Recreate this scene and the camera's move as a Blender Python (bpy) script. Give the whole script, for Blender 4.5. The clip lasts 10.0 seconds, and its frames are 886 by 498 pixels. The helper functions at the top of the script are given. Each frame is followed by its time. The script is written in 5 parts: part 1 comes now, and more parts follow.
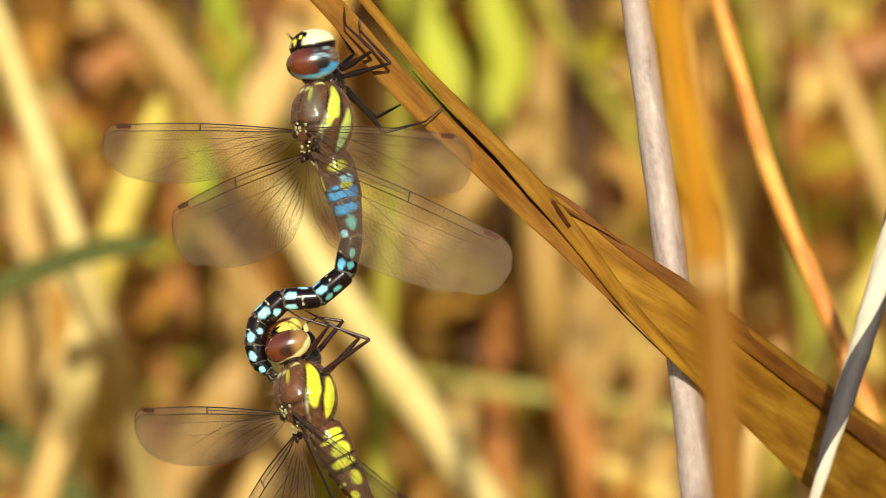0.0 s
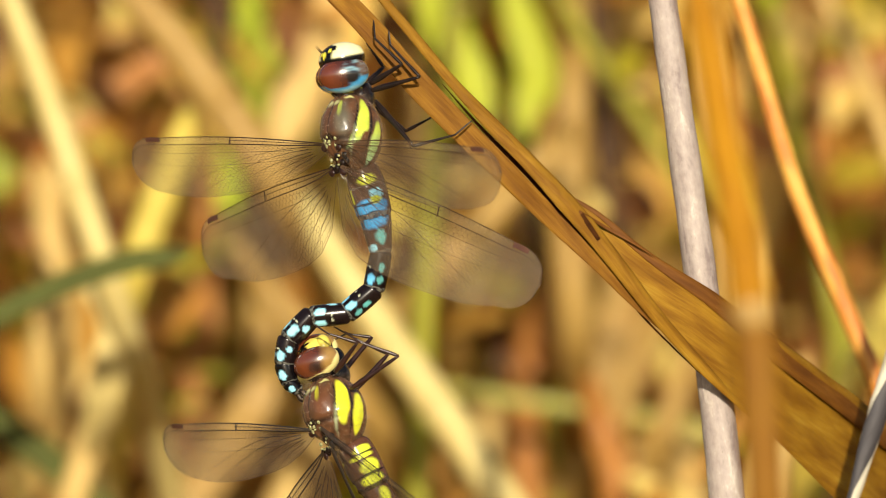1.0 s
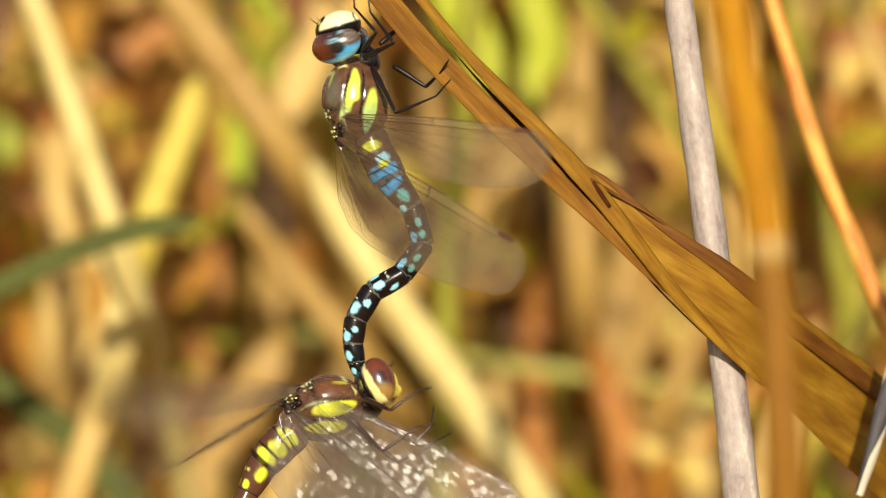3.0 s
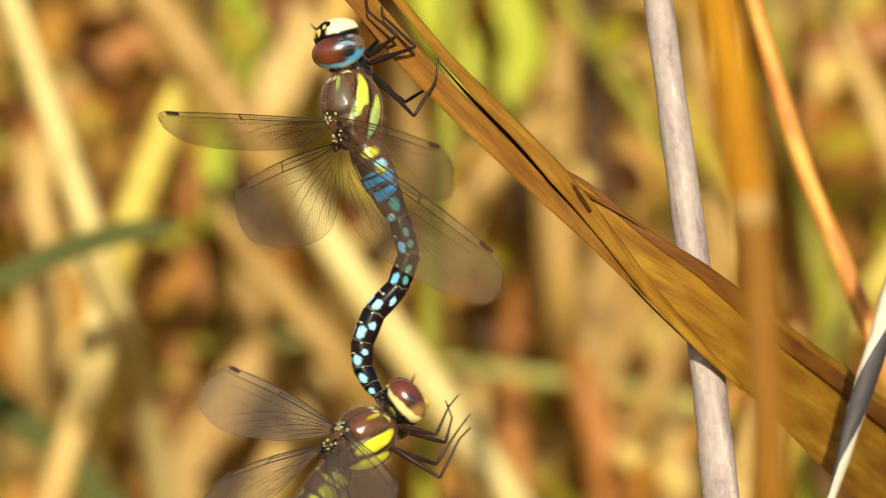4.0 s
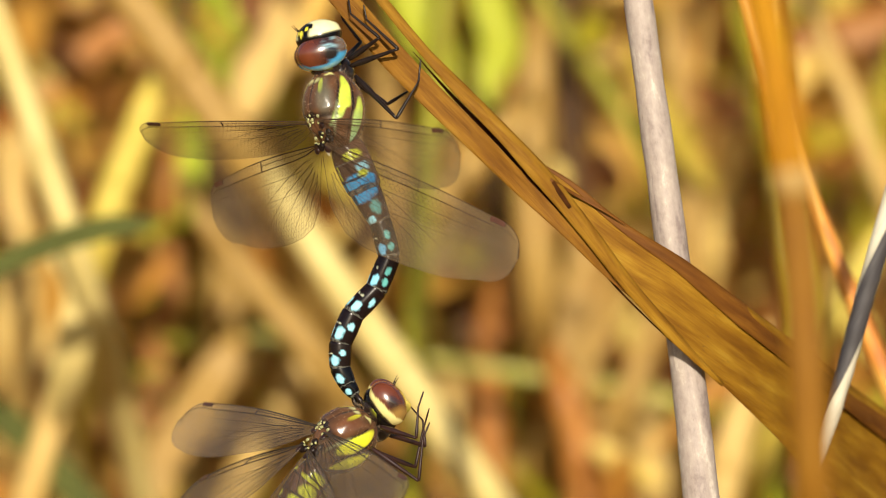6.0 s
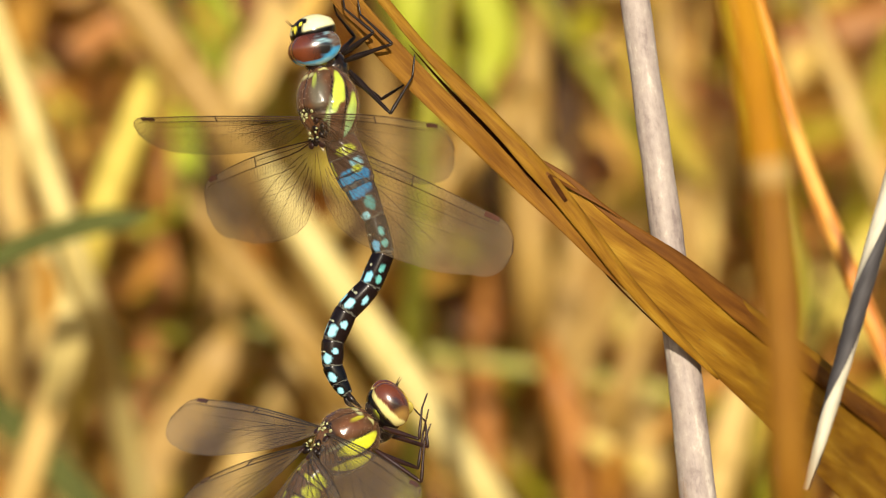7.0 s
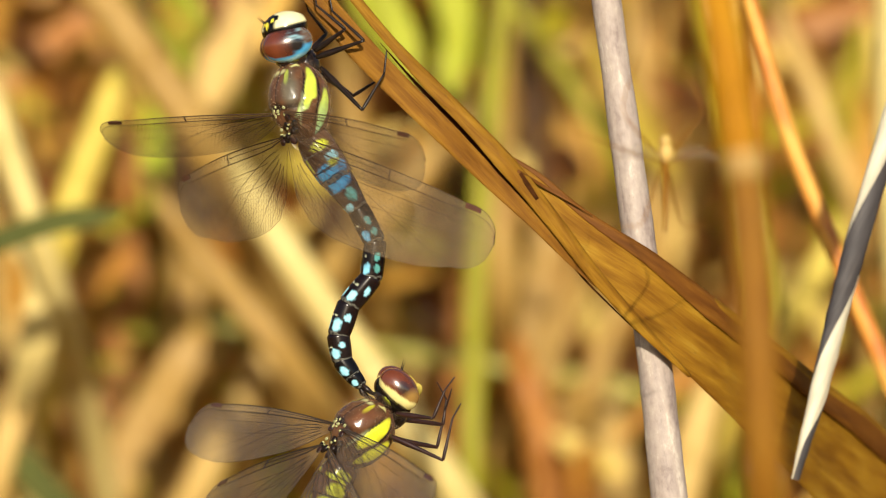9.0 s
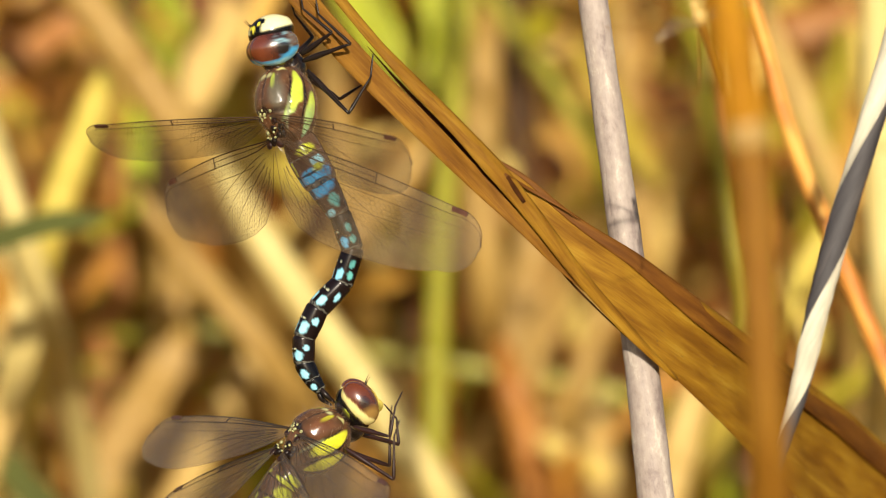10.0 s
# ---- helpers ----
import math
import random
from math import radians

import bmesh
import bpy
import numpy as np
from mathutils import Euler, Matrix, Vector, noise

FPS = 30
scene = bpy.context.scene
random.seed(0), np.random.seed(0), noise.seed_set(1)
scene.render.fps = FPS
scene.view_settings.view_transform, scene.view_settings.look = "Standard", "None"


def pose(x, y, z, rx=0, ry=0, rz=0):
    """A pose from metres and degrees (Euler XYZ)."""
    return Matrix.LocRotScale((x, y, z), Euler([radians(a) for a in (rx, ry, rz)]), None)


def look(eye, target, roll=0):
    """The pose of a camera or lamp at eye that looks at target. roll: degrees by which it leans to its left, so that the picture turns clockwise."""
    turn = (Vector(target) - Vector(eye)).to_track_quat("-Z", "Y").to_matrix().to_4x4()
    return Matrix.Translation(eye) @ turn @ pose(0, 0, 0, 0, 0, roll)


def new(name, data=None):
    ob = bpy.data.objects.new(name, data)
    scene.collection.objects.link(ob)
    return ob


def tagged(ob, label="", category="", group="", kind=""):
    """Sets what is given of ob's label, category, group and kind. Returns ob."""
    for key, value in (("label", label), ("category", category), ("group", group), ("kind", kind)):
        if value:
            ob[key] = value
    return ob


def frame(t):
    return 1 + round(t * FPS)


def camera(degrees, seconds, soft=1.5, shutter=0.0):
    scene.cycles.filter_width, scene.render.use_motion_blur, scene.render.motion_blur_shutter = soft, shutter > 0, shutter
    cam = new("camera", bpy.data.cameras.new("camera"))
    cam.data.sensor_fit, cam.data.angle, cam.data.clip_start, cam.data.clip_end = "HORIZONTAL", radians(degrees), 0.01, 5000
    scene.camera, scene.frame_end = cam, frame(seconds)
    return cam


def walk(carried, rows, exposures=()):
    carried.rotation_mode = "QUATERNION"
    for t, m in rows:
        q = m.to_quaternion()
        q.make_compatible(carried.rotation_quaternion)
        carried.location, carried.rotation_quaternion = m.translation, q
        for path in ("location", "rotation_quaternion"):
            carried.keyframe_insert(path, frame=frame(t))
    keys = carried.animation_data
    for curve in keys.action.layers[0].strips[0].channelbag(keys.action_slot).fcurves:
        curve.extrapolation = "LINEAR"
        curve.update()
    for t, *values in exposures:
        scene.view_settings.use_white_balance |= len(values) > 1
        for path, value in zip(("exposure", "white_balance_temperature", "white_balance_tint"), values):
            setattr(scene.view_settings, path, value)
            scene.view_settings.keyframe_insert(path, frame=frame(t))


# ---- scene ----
# ---- camera ----
# A long lens, about 1.1 m from a pair of coupled dragonflies on a dry reed leaf.
REACH, EYE_Z = 1.14, 0.85
cam = camera(7.0, 10.0, soft=1.05, shutter=0.5)
cam.data.dof.use_dof = True
cam.data.dof.focus_distance = REACH
cam.data.dof.aperture_fstop = 18.5
PATH = [
    (0.0, pose(0.00360, -1.14, 0.85, 90.1430, 0, 0.1273)),
    (0.5, pose(0.00320, -1.14, 0.85, 90.1654, 0, 0.2591)),
    (1.0, pose(0.00280, -1.14, 0.85, 90.2414, 0, 0.3195)),
    (1.3, pose(0.00256, -1.14, 0.85, 90.2191, 0, 0.3297)),
    (1.5, pose(0.00240, -1.14, 0.85, 90.1610, 0, 0.3619)),
    (1.8, pose(0.00216, -1.14, 0.85, 90.0805, 0, 0.4079)),
    (2.0, pose(0.00200, -1.14, 0.85, 90.0269, 0, 0.4222)),
    (2.2, pose(0.00184, -1.14, 0.85, 89.9777, 0, 0.4008)),
    (3.3, pose(0.00096, -1.14, 0.85, 89.9956, 0, 0.2761)),
    (3.5, pose(0.00080, -1.14, 0.85, 90.0492, 0, 0.2279)),
    (4.0, pose(0.00040, -1.14, 0.85, 90.0224, 0, 0.1318)),
    (4.5, pose(-0.00000, -1.14, 0.85, 90.0000, 0, 0.0000)),
    (5.0, pose(-0.00040, -1.14, 0.85, 89.9598, 0, 0.0067)),
    (5.5, pose(-0.00080, -1.14, 0.85, 90.0268, 0, -0.0849)),
    (5.7, pose(-0.00096, -1.14, 0.85, 90.0134, 0, -0.1019)),
    (6.8, pose(-0.00184, -1.14, 0.85, 89.9463, 0, -0.1461)),
    (7.0, pose(-0.00200, -1.14, 0.85, 89.9374, 0, -0.1809)),
    (7.5, pose(-0.00240, -1.14, 0.85, 89.9195, 0, -0.2815)),
    (8.0, pose(-0.00280, -1.14, 0.85, 89.8525, 0, -0.3373)),
    (8.5, pose(-0.00320, -1.14, 0.85, 89.8659, 0, -0.4468)),
    (9.0, pose(-0.00360, -1.14, 0.85, 89.9195, 0, -0.4892)),
    (9.5, pose(-0.00400, -1.14, 0.85, 89.9955, 0, -0.6389)),
    (10.0, pose(-0.00440, -1.14, 0.85, 89.9463, 0, -0.6322)),
]
walk(cam, PATH)

# ---- light ----
world = bpy.data.worlds.new("sky")
scene.world = world
world.use_nodes = True
sky = world.node_tree.nodes.new("ShaderNodeTexSky")
sky.sky_type = "NISHITA"
sky.sun_disc = False
SUN_FROM = Vector((0.06, -0.92, 0.31)).normalized()
sky.sun_elevation = math.asin(SUN_FROM.z)
sky.sun_rotation = math.atan2(SUN_FROM.x, SUN_FROM.y)
background = world.node_tree.nodes["Background"]
background.inputs["Strength"].default_value = 0.075
world.node_tree.links.new(sky.outputs[0], background.inputs["Color"])
sun = new("sun", bpy.data.lights.new("sun", "SUN"))
sun.data.energy, sun.data.angle, sun.data.color = 4.5, radians(0.53), (1.0, 0.89, 0.72)
sun.matrix_world = look(SUN_FROM * 5, (0, 0, 0))
scene.view_settings.exposure = 0.54

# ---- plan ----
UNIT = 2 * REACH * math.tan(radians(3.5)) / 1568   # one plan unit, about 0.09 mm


def at(u, v, y=0.0):
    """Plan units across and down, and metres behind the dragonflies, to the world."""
    k = UNIT * (1 + y / REACH)
    return Vector(((u - 784) * k, y, EYE_Z - (v - 441) * k))


GROUND_V = 441 + EYE_Z / UNIT

# ---- materials ----


def material(name):
    m = bpy.data.materials.new(name)
    m.use_nodes = True
    return m, m.node_tree.nodes, m.node_tree.links, m.node_tree.nodes["Principled BSDF"]


def node(nodes, kind, **values):
    n = nodes.new(kind)
    for key, value in values.items():
        n.inputs[key].default_value = value
    return n


def ramp(nodes, stops):
    r = nodes.new("ShaderNodeValToRGB")
    while len(r.color_ramp.elements) < len(stops):
        r.color_ramp.elements.new(0.5)
    for e, (p, c) in zip(r.color_ramp.elements, stops):
        e.position, e.color = p, (*c, 1)
    return r


def straw(name, stops, rough=0.55, relief=0.25, sheer=0.25, streak=(2.4, 0.10), spots=0.0, islands=False):
    """Dry plant skin: long fibres along the blade, blotches, and light that shines through."""
    m, n, l, p = material(name)
    uv = n.new("ShaderNodeUVMap")
    uv.uv_map = "along"
    scale = n.new("ShaderNodeMapping")
    scale.inputs["Scale"].default_value = (streak[0], streak[1], 1)
    fibre = node(n, "ShaderNodeTexNoise", Scale=1.0, Detail=5.0, Roughness=0.65)
    blotch = node(n, "ShaderNodeTexNoise", Scale=1.0, Detail=4.0)
    wide = n.new("ShaderNodeMapping")
    wide.inputs["Scale"].default_value = (0.40, 0.07, 1)
    l.new(uv.outputs[0], scale.inputs[0])
    l.new(scale.outputs[0], fibre.inputs["Vector"])
    l.new(uv.outputs[0], wide.inputs[0])
    l.new(wide.outputs[0], blotch.inputs["Vector"])
    add = n.new("ShaderNodeMath")
    add.operation = "MULTIPLY_ADD"
    add.inputs[1].default_value = 0.65
    l.new(blotch.outputs["Fac"], add.inputs[0])
    half = n.new("ShaderNodeMath")
    half.operation = "MULTIPLY"
    half.inputs[1].default_value = 0.35
    l.new(fibre.outputs["Fac"], half.inputs[0])
    l.new(half.outputs[0], add.inputs[2])
    colour = ramp(n, stops)
    value = add.outputs[0]
    if islands:
        geo = n.new("ShaderNodeNewGeometry")
        mix = n.new("ShaderNodeMath")
        mix.operation = "MULTIPLY_ADD"
        mix.inputs[1].default_value = 0.95
        shift = n.new("ShaderNodeMath")
        shift.operation = "MULTIPLY_ADD"
        shift.inputs[1].default_value, shift.inputs[2].default_value = 0.35, -0.15
        l.new(value, shift.inputs[0])
        l.new(geo.outputs["Random Per Island"], mix.inputs[0])
        l.new(shift.outputs[0], mix.inputs[2])
        value = mix.outputs[0]
    l.new(value, colour.inputs[0])
    out_colour = colour.outputs[0]
    if spots:
        speck = node(n, "ShaderNodeTexNoise", Scale=2.6, Detail=3.0)
        short = n.new("ShaderNodeMapping")
        short.inputs["Scale"].default_value = (1.0, 0.35, 1)
        l.new(uv.outputs[0], short.inputs[0])
        l.new(short.outputs[0], speck.inputs["Vector"])
        edge = ramp(n, [(0.66, (0, 0, 0)), (0.74, (spots, spots, spots))])
        l.new(speck.outputs["Fac"], edge.inputs[0])
        dark = n.new("ShaderNodeMix")
        dark.data_type = "RGBA"
        dark.inputs["B"].default_value = (0.10, 0.055, 0.02, 1)
        l.new(edge.outputs[0], dark.inputs["Factor"])
        l.new(out_colour, dark.inputs["A"])
        out_colour = dark.outputs["Result"]
    l.new(out_colour, p.inputs["Base Color"])
    p.inputs["Roughness"].default_value = rough
    p.inputs["Specular IOR Level"].default_value = 0.35
    bump = node(n, "ShaderNodeBump", Strength=relief, Distance=0.0003)
    l.new(fibre.outputs["Fac"], bump.inputs["Height"])
    l.new(bump.outputs[0], p.inputs["Normal"])
    if sheer:
        thin = n.new("ShaderNodeBsdfTranslucent")
        l.new(out_colour, thin.inputs[0])
        both = n.new("ShaderNodeMixShader")
        both.inputs[0].default_value = sheer
        l.new(p.outputs[0], both.inputs[1])
        l.new(thin.outputs[0], both.inputs[2])
        l.new(both.outputs[0], n["Material Output"].inputs[0])
    return m


def chitin(name, rough=0.3, grain=900.0, relief=0.15, vary=0.25, fuzz=0.0):
    """Insect skin: its markings come with the mesh, its grain and gloss from here."""
    m, n, l, p = material(name)
    a = n.new("ShaderNodeAttribute")
    a.attribute_name = "col"
    tc = n.new("ShaderNodeTexCoord")
    noise_1 = node(n, "ShaderNodeTexNoise", Scale=grain, Detail=4.0)
    l.new(tc.outputs["Object"], noise_1.inputs["Vector"])
    tone = n.new("ShaderNodeMapRange")
    tone.inputs["To Min"].default_value, tone.inputs["To Max"].default_value = 1 - vary, 1 + vary
    l.new(noise_1.outputs["Fac"], tone.inputs["Value"])
    times = n.new("ShaderNodeVectorMath")
    times.operation = "SCALE"
    l.new(a.outputs["Color"], times.inputs[0])
    l.new(tone.outputs[0], times.inputs["Scale"])
    l.new(times.outputs[0], p.inputs["Base Color"])
    p.inputs["Roughness"].default_value = rough
    p.inputs["Sheen Weight"].default_value = fuzz
    bump = node(n, "ShaderNodeBump", Strength=relief, Distance=0.0001)
    l.new(noise_1.outputs["Fac"], bump.inputs["Height"])
    l.new(bump.outputs[0], p.inputs["Normal"])
    return m


def plain(name, colour, rough=0.4, grain=1200.0, vary=0.3):
    m, n, l, p = material(name)
    tc = n.new("ShaderNodeTexCoord")
    noise_1 = node(n, "ShaderNodeTexNoise", Scale=grain, Detail=3.0)
    l.new(tc.outputs["Object"], noise_1.inputs["Vector"])
    lo, hi = [tuple(c * k for c in colour) for k in (1 - vary, 1 + vary)]
    r = ramp(n, [(0.3, lo), (0.7, hi)])
    l.new(noise_1.outputs["Fac"], r.inputs[0])
    l.new(r.outputs[0], p.inputs["Base Color"])
    p.inputs["Roughness"].default_value = rough
    return m


def gauze(name, colour, body=0.26, sheen=0.03, root=0.12):
    """Wing film: clear, thinly smoked, with a crinkled gloss."""
    m, n, l, p = material(name)
    tc = n.new("ShaderNodeTexCoord")
    cells = n.new("ShaderNodeTexVoronoi")
    cells.inputs["Scale"].default_value = 1100.0
    wave = node(n, "ShaderNodeTexNoise", Scale=160.0, Detail=3.0)
    l.new(tc.outputs["Object"], cells.inputs["Vector"])
    l.new(tc.outputs["Object"], wave.inputs["Vector"])
    bump_2 = node(n, "ShaderNodeBump", Strength=0.20, Distance=0.0006)
    l.new(wave.outputs["Fac"], bump_2.inputs["Height"])
    middle = n.new("ShaderNodeVectorMath")
    middle.operation = "SUBTRACT"
    middle.inputs[1].default_value = (0.5, 0.5, 0.5)
    tilt = n.new("ShaderNodeVectorMath")
    tilt.operation = "SCALE"
    tilt.inputs["Scale"].default_value = 0.40
    lean = n.new("ShaderNodeVectorMath")
    lean.operation = "ADD"
    unit = n.new("ShaderNodeVectorMath")
    unit.operation = "NORMALIZE"
    l.new(cells.outputs["Color"], middle.inputs[0])
    l.new(middle.outputs[0], tilt.inputs[0])
    l.new(tilt.outputs[0], lean.inputs[0])
    l.new(bump_2.outputs[0], lean.inputs[1])
    l.new(lean.outputs[0], unit.inputs[0])
    p.inputs["Base Color"].default_value = (*colour, 1)
    p.inputs["Roughness"].default_value = 0.5
    p.inputs["Specular IOR Level"].default_value = 0.1
    l.new(bump_2.outputs[0], p.inputs["Normal"])
    gloss = n.new("ShaderNodeBsdfGlossy")
    gloss.inputs["Roughness"].default_value = 0.27
    l.new(unit.outputs[0], gloss.inputs["Normal"])
    shine = n.new("ShaderNodeMixShader")
    shine.inputs[0].default_value = sheen
    clear = n.new("ShaderNodeBsdfTransparent")
    both = n.new("ShaderNodeMixShader")
    smoke = n.new("ShaderNodeMapRange")
    smoke.inputs["To Min"].default_value, smoke.inputs["To Max"].default_value = body * 0.80, body * 1.20
    l.new(wave.outputs["Fac"], smoke.inputs["Value"])
    axes = n.new("ShaderNodeSeparateXYZ")
    l.new(tc.outputs["Object"], axes.inputs[0])
    far = n.new("ShaderNodeMath")
    far.operation = "ABSOLUTE"
    l.new(axes.outputs["X"], far.inputs[0])
    outer = n.new("ShaderNodeMapRange")
    outer.inputs["From Max"].default_value = 0.026
    outer.inputs["To Min"].default_value = root
    l.new(far.outputs[0], outer.inputs["Value"])
    thick = n.new("ShaderNodeMath")
    thick.operation = "MULTIPLY"
    l.new(smoke.outputs[0], thick.inputs[0])
    l.new(outer.outputs[0], thick.inputs[1])
    l.new(thick.outputs[0], both.inputs[0])
    l.new(clear.outputs[0], both.inputs[1])
    l.new(p.outputs[0], both.inputs[2])
    l.new(both.outputs[0], shine.inputs[1])
    l.new(gloss.outputs[0], shine.inputs[2])
    l.new(shine.outputs[0], n["Material Output"].inputs[0])
    return m


M_LEAF = straw("golden dry leaf", [(0.28, (0.105, 0.036, 0.003)), (0.43, (0.20, 0.088, 0.006)), (0.56, (0.30, 0.152, 0.011)), (0.72, (0.44, 0.275, 0.032))], 0.55, 0.7, 0.15, (5.5, 0.16), 0.85)
M_LEAF.node_tree.nodes["Principled BSDF"].inputs["Specular IOR Level"].default_value = 0.14
M_LEAF_LOW = straw("brown dry leaf", [(0.28, (0.080, 0.027, 0.003)), (0.43, (0.160, 0.064, 0.005)), (0.56, (0.245, 0.112, 0.009)), (0.72, (0.37, 0.205, 0.022))], 0.55, 0.7, 0.15, (5.5, 0.16), 0.95)
M_LEAF_LOW.node_tree.nodes["Principled BSDF"].inputs["Specular IOR Level"].default_value = 0.14
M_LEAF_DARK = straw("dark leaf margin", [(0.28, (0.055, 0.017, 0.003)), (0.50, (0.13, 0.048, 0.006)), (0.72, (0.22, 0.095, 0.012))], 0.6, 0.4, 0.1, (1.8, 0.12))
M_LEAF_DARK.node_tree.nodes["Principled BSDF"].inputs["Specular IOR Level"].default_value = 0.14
# near-black, for the shade inside the leaf's gap and slot
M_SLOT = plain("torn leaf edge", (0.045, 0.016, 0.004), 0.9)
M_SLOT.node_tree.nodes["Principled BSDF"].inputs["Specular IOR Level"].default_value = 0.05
M_PALE = straw("bleached stem", [(0.36, (0.20, 0.155, 0.14)), (0.46, (0.31, 0.255, 0.225)), (0.56, (0.38, 0.32, 0.275)), (0.66, (0.56, 0.50, 0.42))], 0.55, 0.4, 0.0, (1.0, 0.55), 0.3)
M_STICK = straw("bleached blade", [(0.30, (0.30, 0.27, 0.20)), (0.50, (0.54, 0.50, 0.38)), (0.70, (0.66, 0.62, 0.50))], 0.5, 0.5, 0.0, (2.2, 0.10), 0.35)
# same pale leaf turned from the sun: the shade is put into the colour
M_SHADED_SIDE = straw("weathered underside", [(0.30, (0.022, 0.020, 0.022)), (0.52, (0.055, 0.050, 0.052)), (0.72, (0.10, 0.09, 0.085))], 0.6, 0.4, 0.0, (2.2, 0.10))
M_AMBER = straw("amber stem", [(0.30, (0.24, 0.095, 0.002)), (0.50, (0.40, 0.175, 0.002)), (0.70, (0.50, 0.27, 0.005))], 0.55, 0.2, 0.1, (1.5, 0.06))
M_AMBER.node_tree.nodes["Principled BSDF"].inputs["Specular IOR Level"].default_value = 0.15
M_SHEATH = straw("pale leaf sheath", [(0.30, (0.26, 0.14, 0.03)), (0.50, (0.38, 0.23, 0.06)), (0.70, (0.48, 0.33, 0.11))], 0.5, 0.2, 0.1, (1.5, 0.06))
M_TAN = straw("tan stem", [(0.30, (0.13, 0.048, 0.004)), (0.50, (0.215, 0.092, 0.008)), (0.70, (0.29, 0.15, 0.018))], 0.5, 0.2, 0.1, (1.5, 0.06))
M_TAN.node_tree.nodes["Principled BSDF"].inputs["Specular IOR Level"].default_value = 0.12
M_RUST = straw("rusty stem", [(0.34, (0.30, 0.085, 0.02)), (0.46, (0.55, 0.21, 0.035)), (0.58, (0.68, 0.38, 0.07)), (0.7, (0.50, 0.19, 0.05))], 0.45, 0.3, 0.05, (0.6, 0.14), 0.4)
M_CREAM = straw("cream straw", [(0.25, (0.42, 0.25, 0.062)), (0.50, (0.62, 0.42, 0.130)), (0.75, (0.72, 0.56, 0.22))], 0.5, 0.2, 0.2)
M_SUNLIT = straw("sun-bleached straw", [(0.25, (0.48, 0.37, 0.12)), (0.50, (0.66, 0.53, 0.19)), (0.75, (0.74, 0.64, 0.30))], 0.5, 0.2, 0.2)
M_YELLOW = straw("yellow straw", [(0.25, (0.56, 0.40, 0.05)), (0.50, (0.70, 0.56, 0.10)), (0.75, (0.76, 0.66, 0.17))], 0.5, 0.2, 0.3)
M_LIME = straw("sunlit green blade", [(0.25, (0.36, 0.40, 0.011)), (0.50, (0.50, 0.54, 0.024)), (0.75, (0.60, 0.62, 0.07))], 0.5, 0.2, 0.4)
M_BEIGE = straw("beige straw", [(0.25, (0.25, 0.13, 0.024)), (0.50, (0.40, 0.245, 0.058)), (0.75, (0.54, 0.37, 0.12))], 0.5, 0.2, 0.2)
M_BROWN = straw("brown straw", [(0.25, (0.22, 0.080, 0.012)), (0.55, (0.40, 0.160, 0.027)), (0.75, (0.54, 0.27, 0.05))], 0.5, 0.2, 0.2)
M_GREEN = straw("green blade", [(0.25, (0.26, 0.33, 0.010)), (0.50, (0.46, 0.54, 0.014)), (0.75, (0.60, 0.64, 0.05))], 0.45, 0.2, 0.4)
M_OLIVE = straw("olive blade", [(0.25, (0.22, 0.20, 0.013)), (0.55, (0.36, 0.34, 0.025)), (0.75, (0.46, 0.43, 0.06))], 0.45, 0.2, 0.3)
M_DEEP = straw("dark green blade", [(0.25, (0.04, 0.045, 0.008)), (0.55, (0.085, 0.095, 0.014)), (0.75, (0.14, 0.145, 0.03))], 0.8, 0.2, 0.2)
# near-black straw that stands for the shade between the reeds
M_GAP_SHADE = straw("rotten blade", [(0.25, (0.030, 0.014, 0.005)), (0.55, (0.065, 0.031, 0.010)), (0.75, (0.11, 0.052, 0.015))], 0.8, 0.2, 0.1)
M_BED = straw("reed bed", [(0.04, (0.10, 0.038, 0.008)), (0.19, (0.21, 0.074, 0.010)), (0.35, (0.32, 0.125, 0.015)), (0.50, (0.46, 0.22, 0.03)), (0.65, (0.62, 0.37, 0.07)), (0.77, (0.72, 0.52, 0.15)), (0.87, (0.38, 0.30, 0.016)), (0.96, (0.28, 0.32, 0.011))], 0.5, 0.2, 0.25, islands=True)
M_SKIN = chitin("insect skin", 0.22)
M_SKIN.node_tree.nodes["Principled BSDF"].inputs["Specular IOR Level"].default_value = 0.32
M_THORAX = chitin("downy insect skin", 0.22, 520.0, 0.45, 0.40, 0.03)
M_EYE = chitin("compound eye", 0.15, 2500.0, 0.05, 0.12)
M_EYE.node_tree.nodes["Principled BSDF"].inputs["Specular IOR Level"].default_value = 0.3
M_EYE.node_tree.nodes["Principled BSDF"].inputs["Coat Weight"].default_value = 1.0
M_EYE.node_tree.nodes["Principled BSDF"].inputs["Coat Roughness"].default_value = 0.22
M_EYE.node_tree.nodes["Principled BSDF"].inputs["Coat IOR"].default_value = 1.7
M_LEG = plain("dark leg", (0.011, 0.006, 0.0045), 0.36)
M_LEG.node_tree.nodes["Principled BSDF"].inputs["Specular IOR Level"].default_value = 0.3
M_LEG_RED = plain("red-brown leg", (0.022, 0.007, 0.005), 0.36)
M_VEIN = plain("wing vein", (0.055, 0.030, 0.014), 0.6)
M_VEIN.node_tree.nodes["Principled BSDF"].inputs["Specular IOR Level"].default_value = 0.15
M_VEIN_DARK = plain("dark wing vein", (0.036, 0.022, 0.013), 0.6)
M_STIGMA = plain("wing mark", (0.075, 0.030, 0.020), 0.4)
M_HINGE = plain("pale wing hinge", (0.36, 0.36, 0.16), 0.25, 1800.0, 0.6)
